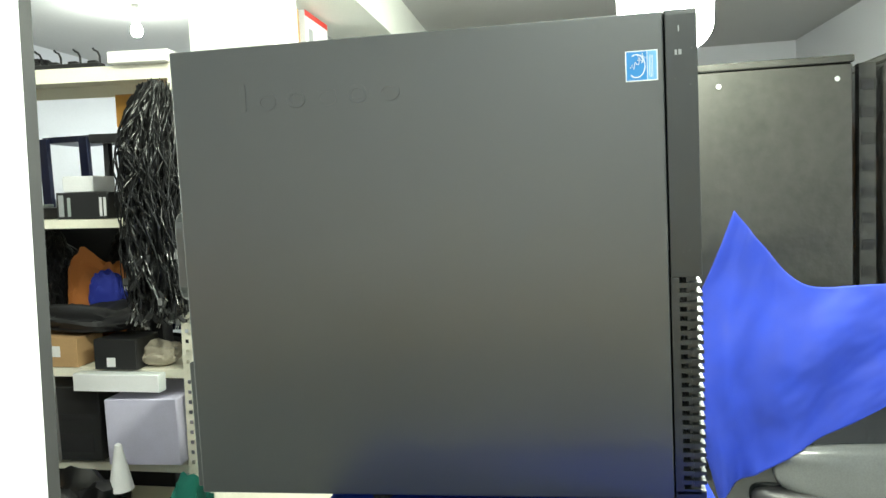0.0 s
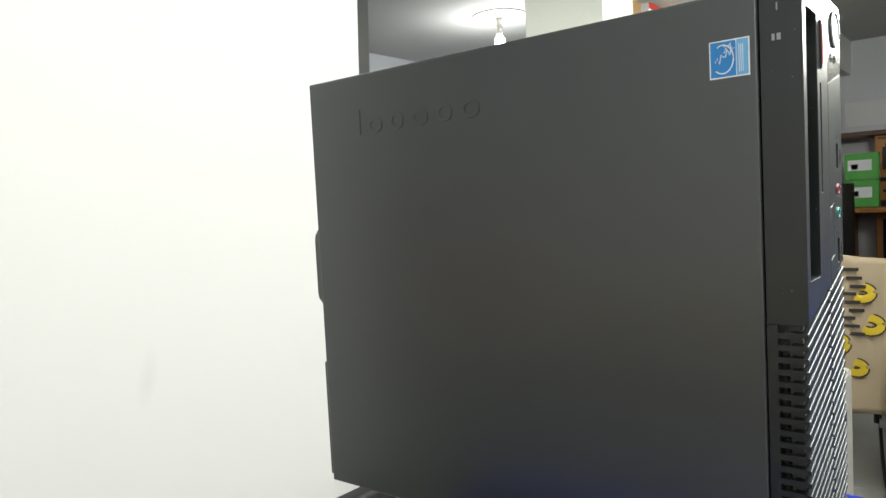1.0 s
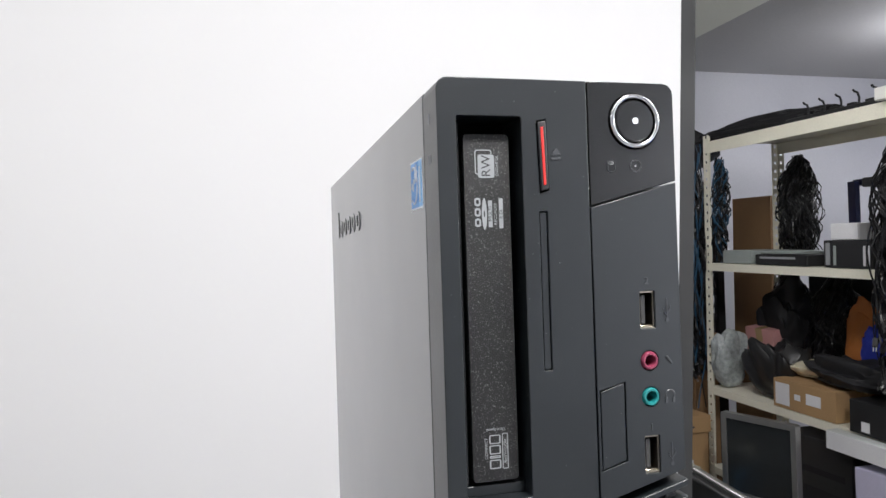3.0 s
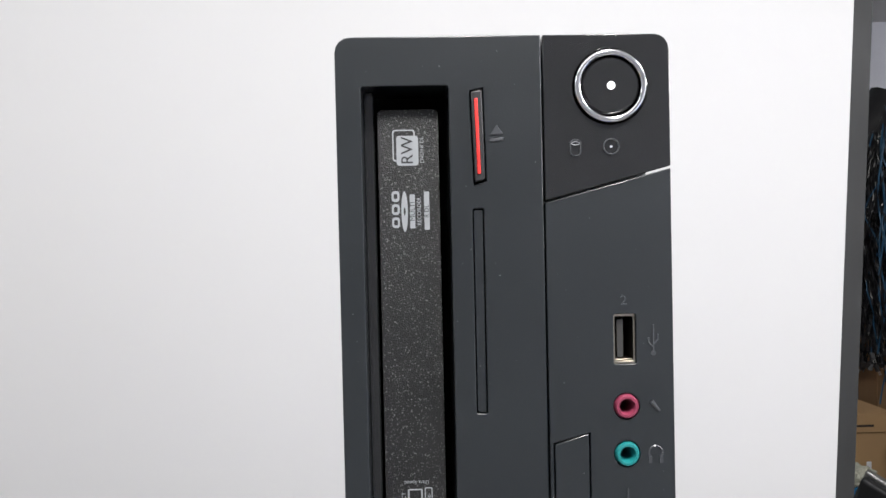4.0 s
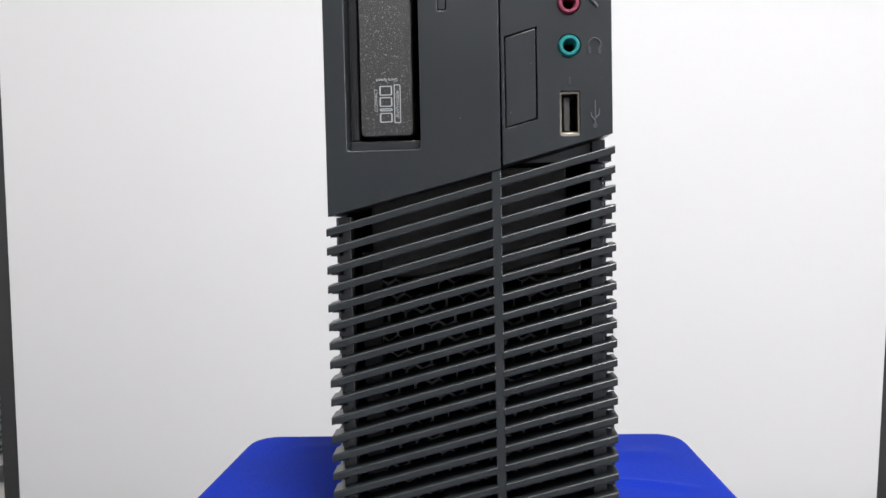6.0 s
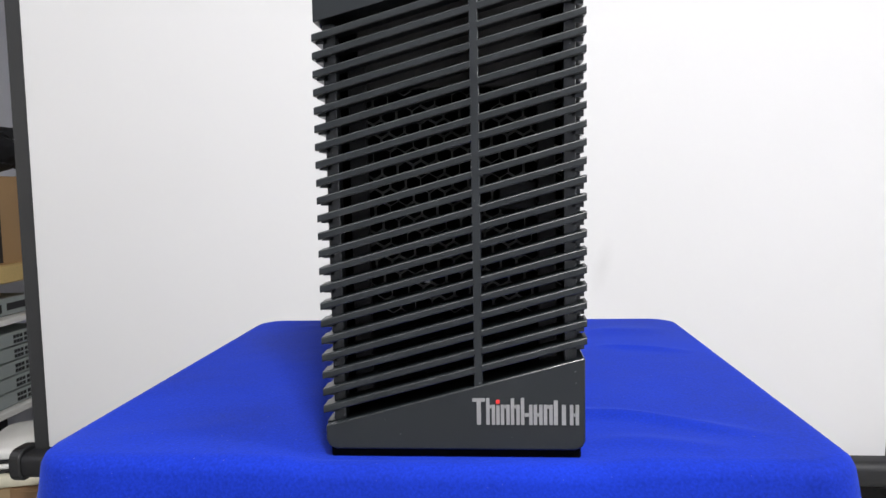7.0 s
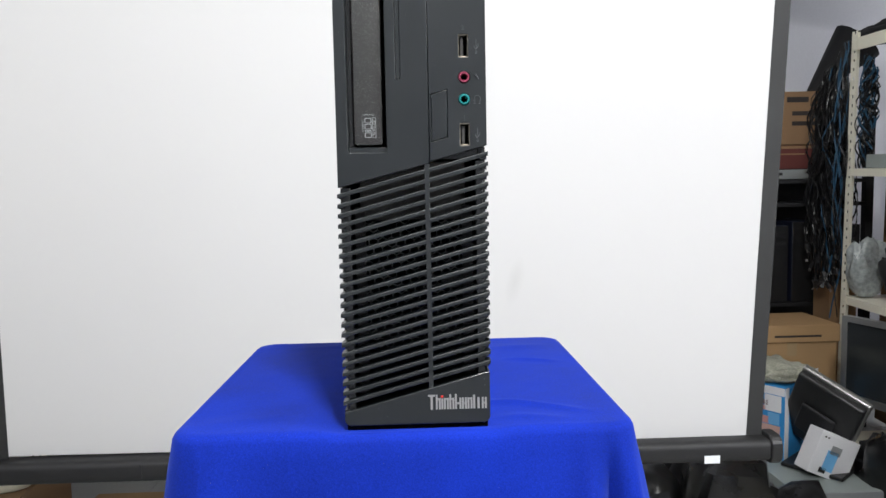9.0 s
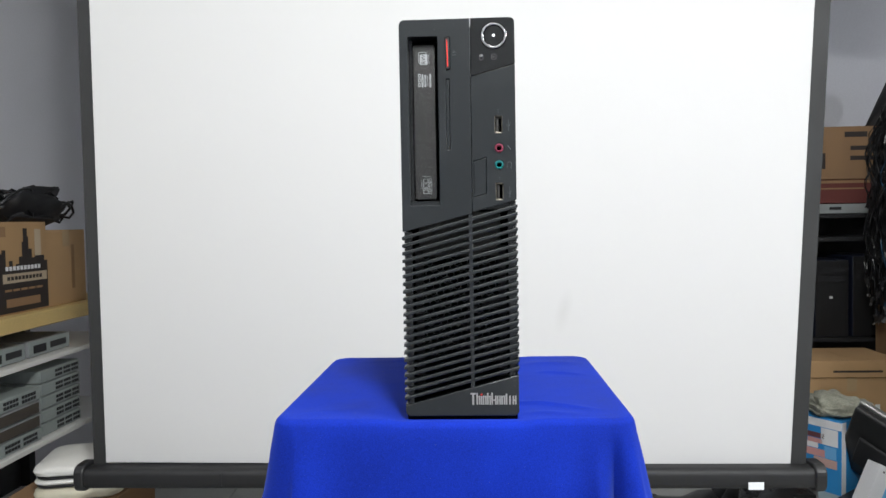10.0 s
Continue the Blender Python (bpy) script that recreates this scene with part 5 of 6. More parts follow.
carton("red_white_carton", "tall white carton with red top and blue print", 2.885, 1.285, 1.472, 0.34, 0.16, 0.385, 0, PAPER, False, [(0.0, 1.0, 0.93, 1.0, RED), (0.0, 0.62, 0.0, 0.35, mat("violet_print", (0.2, 0.2, 0.45), 0.5)), (0.12, 0.30, 0.35, 0.8, GREY), (0.68, 0.95, 0.0, 0.3, BLUELAB), (0.75, 0.9, 0.02, 0.16, RED)])
carton("brown_carton", "narrow brown carton on the shelf top", 2.56, 1.30, 1.472, 0.12, 0.2, 0.36, 0, CARD, False)
device("black_case", "long black case on the shelf top", 3.42, 1.35, 1.472, 0.40, 0.3, 0.11, 0, BLACK, BLACK, cat="case")
device("dark_blue_case", "large dark blue case on the shelf top", 4.0, 1.36, 1.472, 0.55, 0.36, 0.18, 0, mat("slate_case", (0.05, 0.055, 0.075), 0.5), mat("slate_case_front", (0.05, 0.055, 0.075), 0.5), cat="case")
mat_unit = mat("grey_green_unit", (0.13, 0.155, 0.145), 0.4)
# Black slab added to darken the tier behind the white cartons.
carton("black_carton", "wide black slab added to darken the shelf back", 3.40, 1.56, 0.472, 1.8, 0.05, 0.42, 0, BLACKM, False)
for k in range(6):
    device("thin_client", "slim black network unit stacked on the shelf", 2.66, 1.30, 0.952 + 0.052 * k, 0.30, 0.24, 0.049, 0, BLACK, BLACK, [(0.02, 0.75, 0.96, 0.12, ALU), (0.55, 0.2, 0.4, 0.4, GREY)], group="stacked units")
    if k < 5:
        device("network_unit", "slim grey-green unit stacked on the shelf", 3.31, 1.33, 0.952 + 0.053 * k, 0.365, 0.28, 0.050, 0, mat_unit, mat_unit, [(0.8, 0.3, 0.06, 0.3, ALU)], group="stacked units")
        device("network_unit", "slim dark green-grey unit stacked on the shelf", 2.975, 1.32, 0.952 + 0.053 * k, 0.29, 0.28, 0.050, 0, GREY, BLACK, [(0.02, 0.7, 0.96, 0.1, ALU)], group="stacked units")
soft_bag("plastic_sheet", "crumpled white plastic sheet over stacked units", "sheet", 3.04, 1.30, 1.226, 0.60, 0.30, 0.13, PAPER, 41, lump=0.5)
soft_bag("white_bag", "crumpled white plastic bag on the shelf", "bag", 4.02, 1.28, 1.10, 0.50, 0.26, 0.14, PAPER, 42, lump=0.5)
soft_bag("maroon_bag", "dark maroon bag at the shelf end", "bag", 3.70, 1.27, 0.952, 0.20, 0.16, 0.34, mat("maroon", (0.035, 0.008, 0.011), 0.6), 43)
carton("pale_carton", "pale beige carton under a crumpled white bag", 4.06, 1.28, 0.953, 0.50, 0.22, 0.15, 0, mat("pale_card", (0.5, 0.46, 0.4), 0.7), False)
soft_bag("wrapped_scanner", "dark brown plastic-wrapped scanner on the shelf", "scanner", 2.98, 1.31, 0.472, 0.55, 0.30, 0.15, mat("dark_brown_wrap", (0.045, 0.038, 0.033), 0.25), 44, lump=0.3)
device("black_case", "matt black case standing beside white cartons", 3.43, 1.30, 0.472, 0.10, 0.22, 0.20, 0, BLACKM, BLACK, cat="case")
device("grey_scanner", "grey-brown scanner on the shelf", 2.60, 1.24, 0.472, 0.26, 0.16, 0.14, 0, mat("taupe", (0.2, 0.18, 0.15), 0.6), mat("taupe_front", (0.2, 0.18, 0.15), 0.6), cat="scanner")
for k in range(3):
    carton("white_carton", "small white carton with dark labels, stacked", 3.64, 1.24, 0.472 + 0.080 * k, 0.26, 0.09, 0.077, 2 * k - 2, PAPER, False, [(0.1, 0.2, 0.3, 0.7, INK), (0.5, 0.8, 0.4, 0.6, GREY)], "white cartons")
carton("grey_carton", "grey-brown carton with a dark red strip", 4.06, 1.30, 0.472, 0.50, 0.22, 0.21, 0, mat("grey_brown_card", (0.17, 0.15, 0.13), 0.7), False, [(0.2, 1, 0.08, 0.28, REDCL), (0.0, 0.2, 0.0, 0.18, PAPER)])
device("black_player", "black player in the lower shelf", 3.75, 1.34, -0.018, 0.40, 0.3, 0.1, 0, BLACK, BLACK)
soft_bag("grey_bag", "grey bag in the lower shelf", "bag", 3.0, 1.34, -0.018, 0.5, 0.34, 0.3, mat("grey_cloth", (0.2, 0.2, 0.22), 0.8), 45)
# chest and timber in front
t = thing("white_cabinet", "white rounded steel cabinet with a black handle", "cabinet", pose(2.62, 0.45, FLOOR))
part("body", bx(0, 0.26, 0, 0.34, 0.02, 0.63), WHITE, t, bev=0.02, seg=4)
part("handle", bx(0.02, 0.06, -0.012, -0.0005, 0.44, 0.50), BLACK, t, bev=0.004)
part("plinth", bx(0.02, 0.24, 0.02, 0.32, 0, 0.0195), BLACKM, t)
solo("timber_post", bx(0, 0.05, 0, 0.05, 0, 0.575), PLY, "raw wooden timber post standing at the desk", "timber", pose(2.45, 0.744, FLOOR), bev=0.002)
solo("timber_board", bx(0, 0.02, 0, 0.047, 0, 0.84), CREAM, "cream painted board standing by the desk", "timber", pose(2.53, 0.785, FLOOR), bev=0.002)
solo("cream_tube", cyl(bmesh.new(), (0, 0, 0), (0.01, 0.165, 0.52), 0.022, n=18), CREAM, "cream plastic tube leaning on the timber", "tube", pose(2.40, 0.60, FLOOR), smooth=True)
device("green_bracket", "pale green metal bracket on the timber post", 2.475, 0.742, FLOOR + 0.576, 0.11, 0.06, 0.085, -90, PALEG, PALEG, [(0.2, 0.2, 0.2, 0.5, GREY), (0.6, 0.3, 0.25, 0.4, GREYST)], cat="bracket")
carton("small_carton", "small orange-brown carton on the bracket", 2.475, 0.742, FLOOR + 0.662, 0.055, 0.055, 0.10, 10, CARD, False)

# ---- far end of the room ----
t = thing("black_cabinet", "tall matt black equipment cabinet on the tiles", "cabinet", pose(4.55, 0.78, FLOOR))
part("body", bx(0.012, 0.6, 0, 0.52, 0.02, 1.40), BLACKM, t, bev=0.006)
part("door", bx(0, 0.0115, 0.01, 0.51, 0.03, 1.39), BLACKM, t, bev=0.003)
part("handle", bx(-0.015, -0.0005, 0.44, 0.46, 0.75, 0.95), BLACK, t, bev=0.004)
part("plinth", bx(0.03, 0.58, 0.02, 0.5, 0, 0.0195), BLACKM, t)
t = thing("wall_cupboard", "orange wooden wall cupboard with cut-out doors", "cupboard", pose(5.80, -0.35, 0.30))
part("carcass", bx(0.06, 0.395, 0, 1.10, 0, 1.05), OWOOD, t, bev=0.004)
part("shade", bx(0.045, 0.0595, 0.02, 1.08, 0.02, 1.03), mat("smoked_pane", (0.03, 0.03, 0.025), 0.2), t, "dark smoked panes")
for i in range(4):
    for z0, z1 in ((0.06, 0.48), (0.56, 0.70), (0.73, 1.02)):
        y0, y1 = 0.01 + 0.275 * i, 0.265 + 0.275 * i
        hh = z1 - z0
        hole = [(y0 + 0.06, z0 + 0.04), (y1 - 0.06, z0 + 0.04), (y1 - 0.06, z0 + 0.06), (y1 - 0.04, z0 + 0.06), (y1 - 0.04, z1 - 0.06), (y1 - 0.06, z1 - 0.06), (y1 - 0.06, z1 - 0.035), (y0 + 0.06, z1 - 0.035), (y0 + 0.06, z1 - 0.06), (y0 + 0.04, z1 - 0.06), (y0 + 0.04, z0 + 0.06), (y0 + 0.06, z0 + 0.06)]
        part("door", plate([(y0, z0), (y1, z0), (y1, z1), (y0, z1)], [hole], 0, 0.02), OWOOD, t, "carved frame door", m=pose(0.043, 0, 0, 0, 0, 90) @ Matrix.Diagonal((1, 1, 1, 1)))
part("ledge", bx(-0.03, 0.40, -0.02, 1.12, -0.04, -0.0005), OWOOD, t, bev=0.003)
part("cornice", bx(-0.02, 0.40, -0.02, 1.6, 1.052, 1.085), mat("dark_wood", (0.10, 0.05, 0.025), 0.5), t, bev=0.003)
carton("blue_yellow_bag", "blue carton with a yellow printed panel", 5.70, 0.10, 0.302, 0.24, 0.08, 0.30, -90, BLUEP, False, [(0.2, 0.8, 0.0, 0.9, YELLOW)])
device("black_gadget", "black gadget behind the blue carton", 5.70, 0.22, 0.302, 0.1, 0.06, 0.36, -90, BLACK, BLACK)
t = thing("wall_shelf", "pale wall shelf with a black speaker", "shelf", pose(5.75, 0.95, 0.78))
part("board", bx(0, 0.45, 0, 0.62, 0, 0.03), CREAM, t, bev=0.003)
part("board", bx(0, 0.45, 0.2, 0.62, 0.52, 0.55), CREAM, t, bev=0.003)
part("upright", bx(0.0, 0.04, 0.56, 0.60, 0.0305, 0.5195), CREAM, t, bev=0.002)
device("black_speaker", "black speaker on the wall shelf", 5.92, 1.30, 1.332, 0.22, 0.2, 0.42, -90, BLACK, BLACK, [(0.1, 0.1, 0.8, 0.8, BLACKM)], cat="speaker")
soft_bag("white_bag", "white plastic bag on the wall shelf", "bag", 5.92, 1.25, 0.812, 0.25, 0.35, 0.35, PAPER, 51)
for k in range(2):
    carton("green_pack", "green packet with a white printed panel", 5.62, 0.80, 0.82 + 0.20 * k, 0.22, 0.08, 0.195, -90, GREENP, False, [(0.1, 0.8, 0.35, 0.75, PAPER), (0.2, 0.4, 0.4, 0.6, INK)], "green packets")
t = thing("pack_ledge", "dark wooden ledge under packets", "ledge", pose(5.50, 0.60, 0.0))
part("board", bx(0.02, 0.69, 0.0, 0.34, 0.78, 0.815), OWOOD, t, bev=0.003)
part("side", bx(0.02, 0.69, 0.0, 0.02, FLOOR, 0.7795), OWOOD, t)
part("side", bx(0.02, 0.69, 0.32, 0.34, FLOOR, 0.7795), OWOOD, t)
device("paper_notice", "white paper notice on the far wall", 6.192, 0.75, 1.45, 0.5, 0.008, 0.2, -90, PAPER, PAPER, cat="notice")


# ---- covered bicycle: wheel, hanging prints ----
def sheet(name, label, cat, rows, cols, fn, material, prints=(), th=0.003, m=None, top=True):
    bm = bmesh.new()
    g = [[bm.verts.new(fn(u / (cols - 1), v / (rows - 1))) for u in range(cols)] for v in range(rows)]
    for v in range(rows - 1):
        for u in range(cols - 1):
            bm.faces.new((g[v][u], g[v][u + 1], g[v + 1][u + 1], g[v + 1][u]))
    ob = solo(name, bm, material, label, cat, m, smooth=True) if top else part(name, bm, material, None, label, smooth=True)
    s = ob.modifiers.new("thickness", "SOLIDIFY")
    s.thickness = th
    return ob


sheet("paper_sheet", "white paper sheet hanging from the shelf front", "sheet", 12, 12, lambda u, v: (2.86 + 0.50 * u + 0.02 * v, 1.172 + 0.012 * math.sin(5 * u + 2 * v) - 0.01 * v, 0.79 - 0.03 * u - 0.19 * v + 0.015 * math.sin(4 * u)), PAPER)


def hang(u, v):
    y = 0.66 - 0.40 * u
    return (3.02 + 0.025 * math.sin(9 * u + 2 * v) + 0.10 * v, y + 0.03 * math.sin(3 * v), 0.69 - 0.72 * v - 0.05 * abs(u - 0.4) * (1 - v))


bag = sheet("canvas_banner", "beige canvas banner with yellow ring prints", "banner", 24, 24, hang, BEIGE)
for u, v, r in ((0.22, 0.20, 0.045), (0.30, 0.36, 0.05), (0.36, 0.55, 0.055), (0.62, 0.22, 0.04), (0.70, 0.42, 0.045), (0.55, 0.70, 0.035)):
    c = Vector(hang(u, v))
    pts = [c + Vector((-0.008, r * 0.9 * math.cos(a), r * 0.65 * math.sin(a))) for a in (2 * math.pi * i / 20 for i in range(20))]
    for nm, rr, mt, off in (("ring_print_edge", 0.022, INK, 0.0), ("ring_print", 0.016, YELLOW, -0.003)):
        bm = tube(bmesh.new(), pts, rr, 8, True)
        for v in bm.verts:
            v.co.x = c.x - 0.008 + off + (v.co.x - c.x + 0.008) * 0.08
        part(nm, bm, mt, bag)
for k in range(9):
    c = Vector(hang(0.50 + 0.04 * (k % 3), 0.08 + 0.05 * k))
    part("dark_print", bx(c.x - 0.016, c.x - 0.010, c.y - 0.03, c.y + 0.03, c.z - 0.007, c.z + 0.007), INK, bag)


def hang2(u, v):
    y = 0.33 - 0.13 * u
    return (3.06 + 0.03 * math.sin(7 * u + 1) + 0.06 * v, y - 0.10 * v, 0.66 - 0.60 * v)


den = sheet("denim_banner", "blue and red printed banner hanging over a bicycle", "banner", 20, 16, hang2, DENIM)
strip = sheet("red_strip", "red strip with pale lettering bars", "banner", 20, 4, lambda u, v: tuple(Vector(hang2(0.02 + 0.22 * u + 0.10 * v, v)) + Vector((-0.008, 0, 0))), REDCL, th=0.002, top=False)
strip.parent = den
for k in range(8):
    c = Vector(hang2(0.13 + 0.012 * k, 0.2 + 0.06 * k)) + Vector((-0.012, 0, 0))
    part("pale_bar", bx(c.x - 0.002, c.x + 0.002, c.y - 0.012, c.y + 0.012, c.z - 0.010, c.z + 0.006), PAPER, den)


sheet("olive_strip", "olive brown canvas strip hanging beside the denim banner", "banner", 16, 8, lambda u, v: (3.10 + 0.02 * math.sin(6 * u), 0.17 - 0.12 * u - 0.06 * v, 0.52 - 0.62 * v), mat("olive_brown_canvas", (0.045, 0.04, 0.025), 0.85, 0, 0.4))


def hang3(u, v):
    return (3.9 + 0.05 * math.sin(8 * u), 0.20 - 0.42 * u + 0.05 * math.sin(3 * v), 0.30 - 0.62 * v)


sheet("olive_banner", "dull olive canvas with yellow print hanging", "banner", 20, 16, hang3, mat("olive_canvas", (0.06, 0.058, 0.032), 0.85, 0, 0.4))
t = thing("bicycle", "black bicycle standing under hanging banners", "bicycle", pose(3.22, 0.36, FLOOR + 0.31, 0, 0, 12))
part("tyre", tube(bmesh.new(), [(0.29 * math.cos(a), 0, 0.29 * math.sin(a)) for a in (2 * math.pi * i / 40 for i in range(40))], 0.022, 10, True), RUBBER, t, smooth=True)
part("rim", tube(bmesh.new(), [(0.262 * math.cos(a), 0, 0.262 * math.sin(a)) for a in (2 * math.pi * i / 40 for i in range(40))], 0.009, 8, True), ALU, t, smooth=True)
for k in range(18):
    a = 2 * math.pi * k / 18
    part("spoke", cyl(bmesh.new(), (0, 0.012 * (-1) ** k, 0), (0.262 * math.cos(a), 0, 0.262 * math.sin(a)), 0.0014, n=5), ALU, t)
part("hub", cyl(bmesh.new(), (0, -0.04, 0), (0, 0.04, 0), 0.02), ALU, t)
part("fork", tube(bmesh.new(), [(0, 0.05, 0), (0.02, 0.05, 0.34), (0.06, 0, 0.40), (0.12, 0, 0.72)], 0.012, 8), BLACK, t)
part("frame_tube", tube(bmesh.new(), [(0.09, 0, 0.55), (0.55, 0, 0.35), (0.62, 0, -0.02)], 0.016, 8), BLACK, t)

# ---- black steel cabinets and the covered motorcycle ----
def steel_cabinet(y0, y1, label):
    t = thing("steel_cabinet", label, "cabinet", pose(2.46, y0, FLOOR), "black cabinets")
    w = y1 - y0
    part("body", bx(0.022, 0.45, 0, w, 0.0, 1.80), DARKST, t, bev=0.004)
    part("top", bx(-0.004, 0.455, -0.004, w + 0.004, 1.8005, 1.83), DARKST, t, bev=0.006)
    part("door", bx(0, 0.0215, 0.004, w - 0.004, 0.06, 1.795), DARKST, t, "glossy black enamelled door", bev=0.004)
    for yy in (0.06, 0.50, w - 0.07) if w > 0.3 else ():
        part("screw", cyl(bmesh.new(), (0, yy, 1.74), (-0.004, yy, 1.74), 0.010, n=16), GREYST, t, "bright screw cap", bev=0.002)
    part("plinth", bx(0.03, 0.44, 0.01, w - 0.01, -0.0, 0.001), BLACKM, t)
    return t


steel_cabinet(-1.07, -0.06, "tall glossy black steel cabinet with screws")
steel_cabinet(-1.36, -1.20, "second tall glossy black steel cabinet")
t = thing("slotted_upright", "slotted dark upright between the cabinets", "upright", pose(2.50, -1.165, FLOOR))
part("rail", bx(0, 0.04, 0, 0.06, 0, 1.80), DARKST, t)
for k in range(16):
    part("plate", bx(-0.004, -0.0005, 0.008, 0.052, 0.12 + 0.105 * k, 0.16 + 0.105 * k), CHASSIS if k % 3 else BLACKM, t)
t = thing("round_lampshade", "round white lit lamp hanging on a cord", "lamp", pose(2.10, -0.315, 1.42))
prof = [(0.02, 0.0)] + [(0.16 * math.sin(radians(a)) ** 0.8, 0.10 - 0.10 * math.cos(radians(a))) for a in range(10, 91, 10)] + [(0.165, 0.22), (0.155, 0.30), (0.10, 0.335), (0.02, 0.34)]
part("shade", lathe(bmesh.new(), prof, 36), DOME, t, "smooth lit white shade", smooth=True)
part("cord", cyl(bmesh.new(), (0, 0, 0.34), (0, 0, CEIL - 1.42), 0.004, n=8), BLACK, t)


def along(pts, u):
    """Point at share u of a smooth line through evenly keyed points."""
    k = min(len(pts) - 2, int(u * (len(pts) - 1)))
    f = u * (len(pts) - 1) - k
    p = [Vector(pts[min(len(pts) - 1, max(0, k + j))]) for j in (-1, 0, 1, 2)]
    return 0.5 * (2 * p[1] + (p[2] - p[0]) * f + (2 * p[0] - 5 * p[1] + 4 * p[2] - p[3]) * f * f + (3 * p[1] - p[0] - 3 * p[2] + p[3]) * f ** 3)


UPPER = [(-0.415, 0.885), (-0.50, 0.775), (-0.61, 0.662), (-0.79, 0.660), (-1.0, 0.665), (-1.35, 0.63)]
LOWER = [(-0.340, 0.060), (-0.40, 0.105), (-0.55, 0.205), (-0.70, 0.295), (-0.95, 0.44), (-1.32, 0.60)]
SIDE = [(-0.415, 0.885), (-0.335, 0.70), (-0.255, 0.54), (-0.215, 0.405), (-0.240, 0.30), (-0.300, 0.205), (-0.340, 0.060)]


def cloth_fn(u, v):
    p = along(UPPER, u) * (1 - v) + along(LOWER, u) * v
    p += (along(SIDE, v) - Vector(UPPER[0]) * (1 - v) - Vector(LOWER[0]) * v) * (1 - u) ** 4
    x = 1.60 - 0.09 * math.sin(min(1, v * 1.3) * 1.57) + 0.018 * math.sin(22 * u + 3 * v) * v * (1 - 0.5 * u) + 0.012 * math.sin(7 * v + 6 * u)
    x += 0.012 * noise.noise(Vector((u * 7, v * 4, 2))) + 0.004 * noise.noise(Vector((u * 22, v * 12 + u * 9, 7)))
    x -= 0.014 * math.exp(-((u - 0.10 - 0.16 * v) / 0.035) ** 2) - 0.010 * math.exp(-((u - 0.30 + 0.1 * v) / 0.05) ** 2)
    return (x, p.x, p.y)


# The table cloth's blue again, its colour lightened to stand in for stronger light.
sheet("motorcycle_cover", "blue cloth thrown over a parked motorcycle, colour lightened for strong light", "cloth", 70, 90, cloth_fn, mat("cover_fabric", (0.009, 0.033, 0.34), 0.75, 0, 0.15, 60, 1100, 0.05, 0.0005), th=0.002)
t = thing("motorcycle", "black motorcycle partly covered by blue cloth", "motorcycle", pose(1.66, -0.75, FLOOR))
bm = bmesh.new()
bmesh.ops.create_icosphere(bm, subdivisions=4, radius=1)
for v in bm.verts:
    c = v.co
    v.co = Vector((c.x * 0.13, math.copysign(abs(c.y) ** 0.8, c.y) * 0.55, 0.55 + c.z * 0.26 - 0.12 * c.y * abs(c.y)))
part("fairing", bm, GLASS, t, "glossy black fairing", smooth=True)
part("seat", bx(-0.11, 0.11, -0.62, -0.05, 0.72, 0.84), BLACKM, t, bev=0.04, seg=4)
part("handlebar", tube(bmesh.new(), [(0.06, 0.16, 0.98), (0.10, 0.18, 1.0), (0.15, 0.18, 1.0), (0.22, 0.16, 0.98)], 0.014, 8), BLACK, t)
for yy in (0.55, -0.62):
    part("tyre", tube(bmesh.new(), [(0, yy + 0.24 * math.cos(a), 0.29 + 0.24 * math.sin(a)) for a in (2 * math.pi * i / 32 for i in range(32))], 0.05, 10, True), RUBBER, t, smooth=True)
    part("rim", cyl(bmesh.new(), (-0.03, yy, 0.29), (0.03, yy, 0.29), 0.19, n=32), GREY, t, bev=0.006)
mat_cowl = mat("grey_cowl", (0.10, 0.105, 0.105), 0.22, 0, 0.15, 20, 200, 0.05, coat=0.4)
for yc, zc, ln, hh, ms in ((-0.18, 0.52, 0.44, 0.10, mat_cowl), (0.10, 0.42, 0.22, 0.07, BLACK), (-0.12, 0.36, 0.36, 0.06, GLASS)):
    bm = bmesh.new()
    bmesh.ops.create_icosphere(bm, subdivisions=4, radius=1)
    for v in bm.verts:
        c = v.co
        v.co = Vector((-0.13 + c.x * 0.05, yc + math.copysign(abs(c.y) ** 0.7, c.y) * ln, zc + math.copysign(abs(c.z) ** 0.7, c.z) * hh - 0.22 * (c.y * 0.5 - 0.2) * hh + 0.04 * c.y * c.y))
    part("side_panel", bm, ms, t, "glossy moulded side panel", smooth=True)
for k in range(3):
    part("engine_fin", bx(-0.12, 0.12, 0.02 + 0.11 * k, 0.09 + 0.11 * k, 0.22, 0.40), GREYST if k == 1 else BLACK, t, bev=0.02, seg=3)
part("exhaust", cyl(bmesh.new(), (-0.14, 0.45, 0.25), (-0.16, -0.30, 0.20), 0.035, 0.045, 20), CHROME, t, "chrome exhaust pipe", smooth=True)

# ---- hanging bulb ----
t = thing("hanging_bulb", "bare glowing bulb under a white saucer", "lamp", pose(3.30, 2.40, 0))
part("saucer", lathe(bmesh.new(), [(0.02, 2.1395), (0.165, 2.1395), (0.168, 2.134), (0.15, 2.128), (0.02, 2.126)], 32), WHITE, t, smooth=True)
part("holder", cyl(bmesh.new(), (0, 0, 2.025), (0, 0, 2.124), 0.02), WHITE, t)
part("bulb", lathe(bmesh.new(), [(0.004, 1.945), (0.022, 1.950), (0.033, 1.97), (0.03, 1.998), (0.014, 2.024)], 24), BULB, t, "glowing bulb", smooth=True)

# ---- bench and shelves on the left ----
t = thing("side_bench", "yellow wooden bench with white shelves below", "bench", pose(-1.45, 0.6, FLOOR))
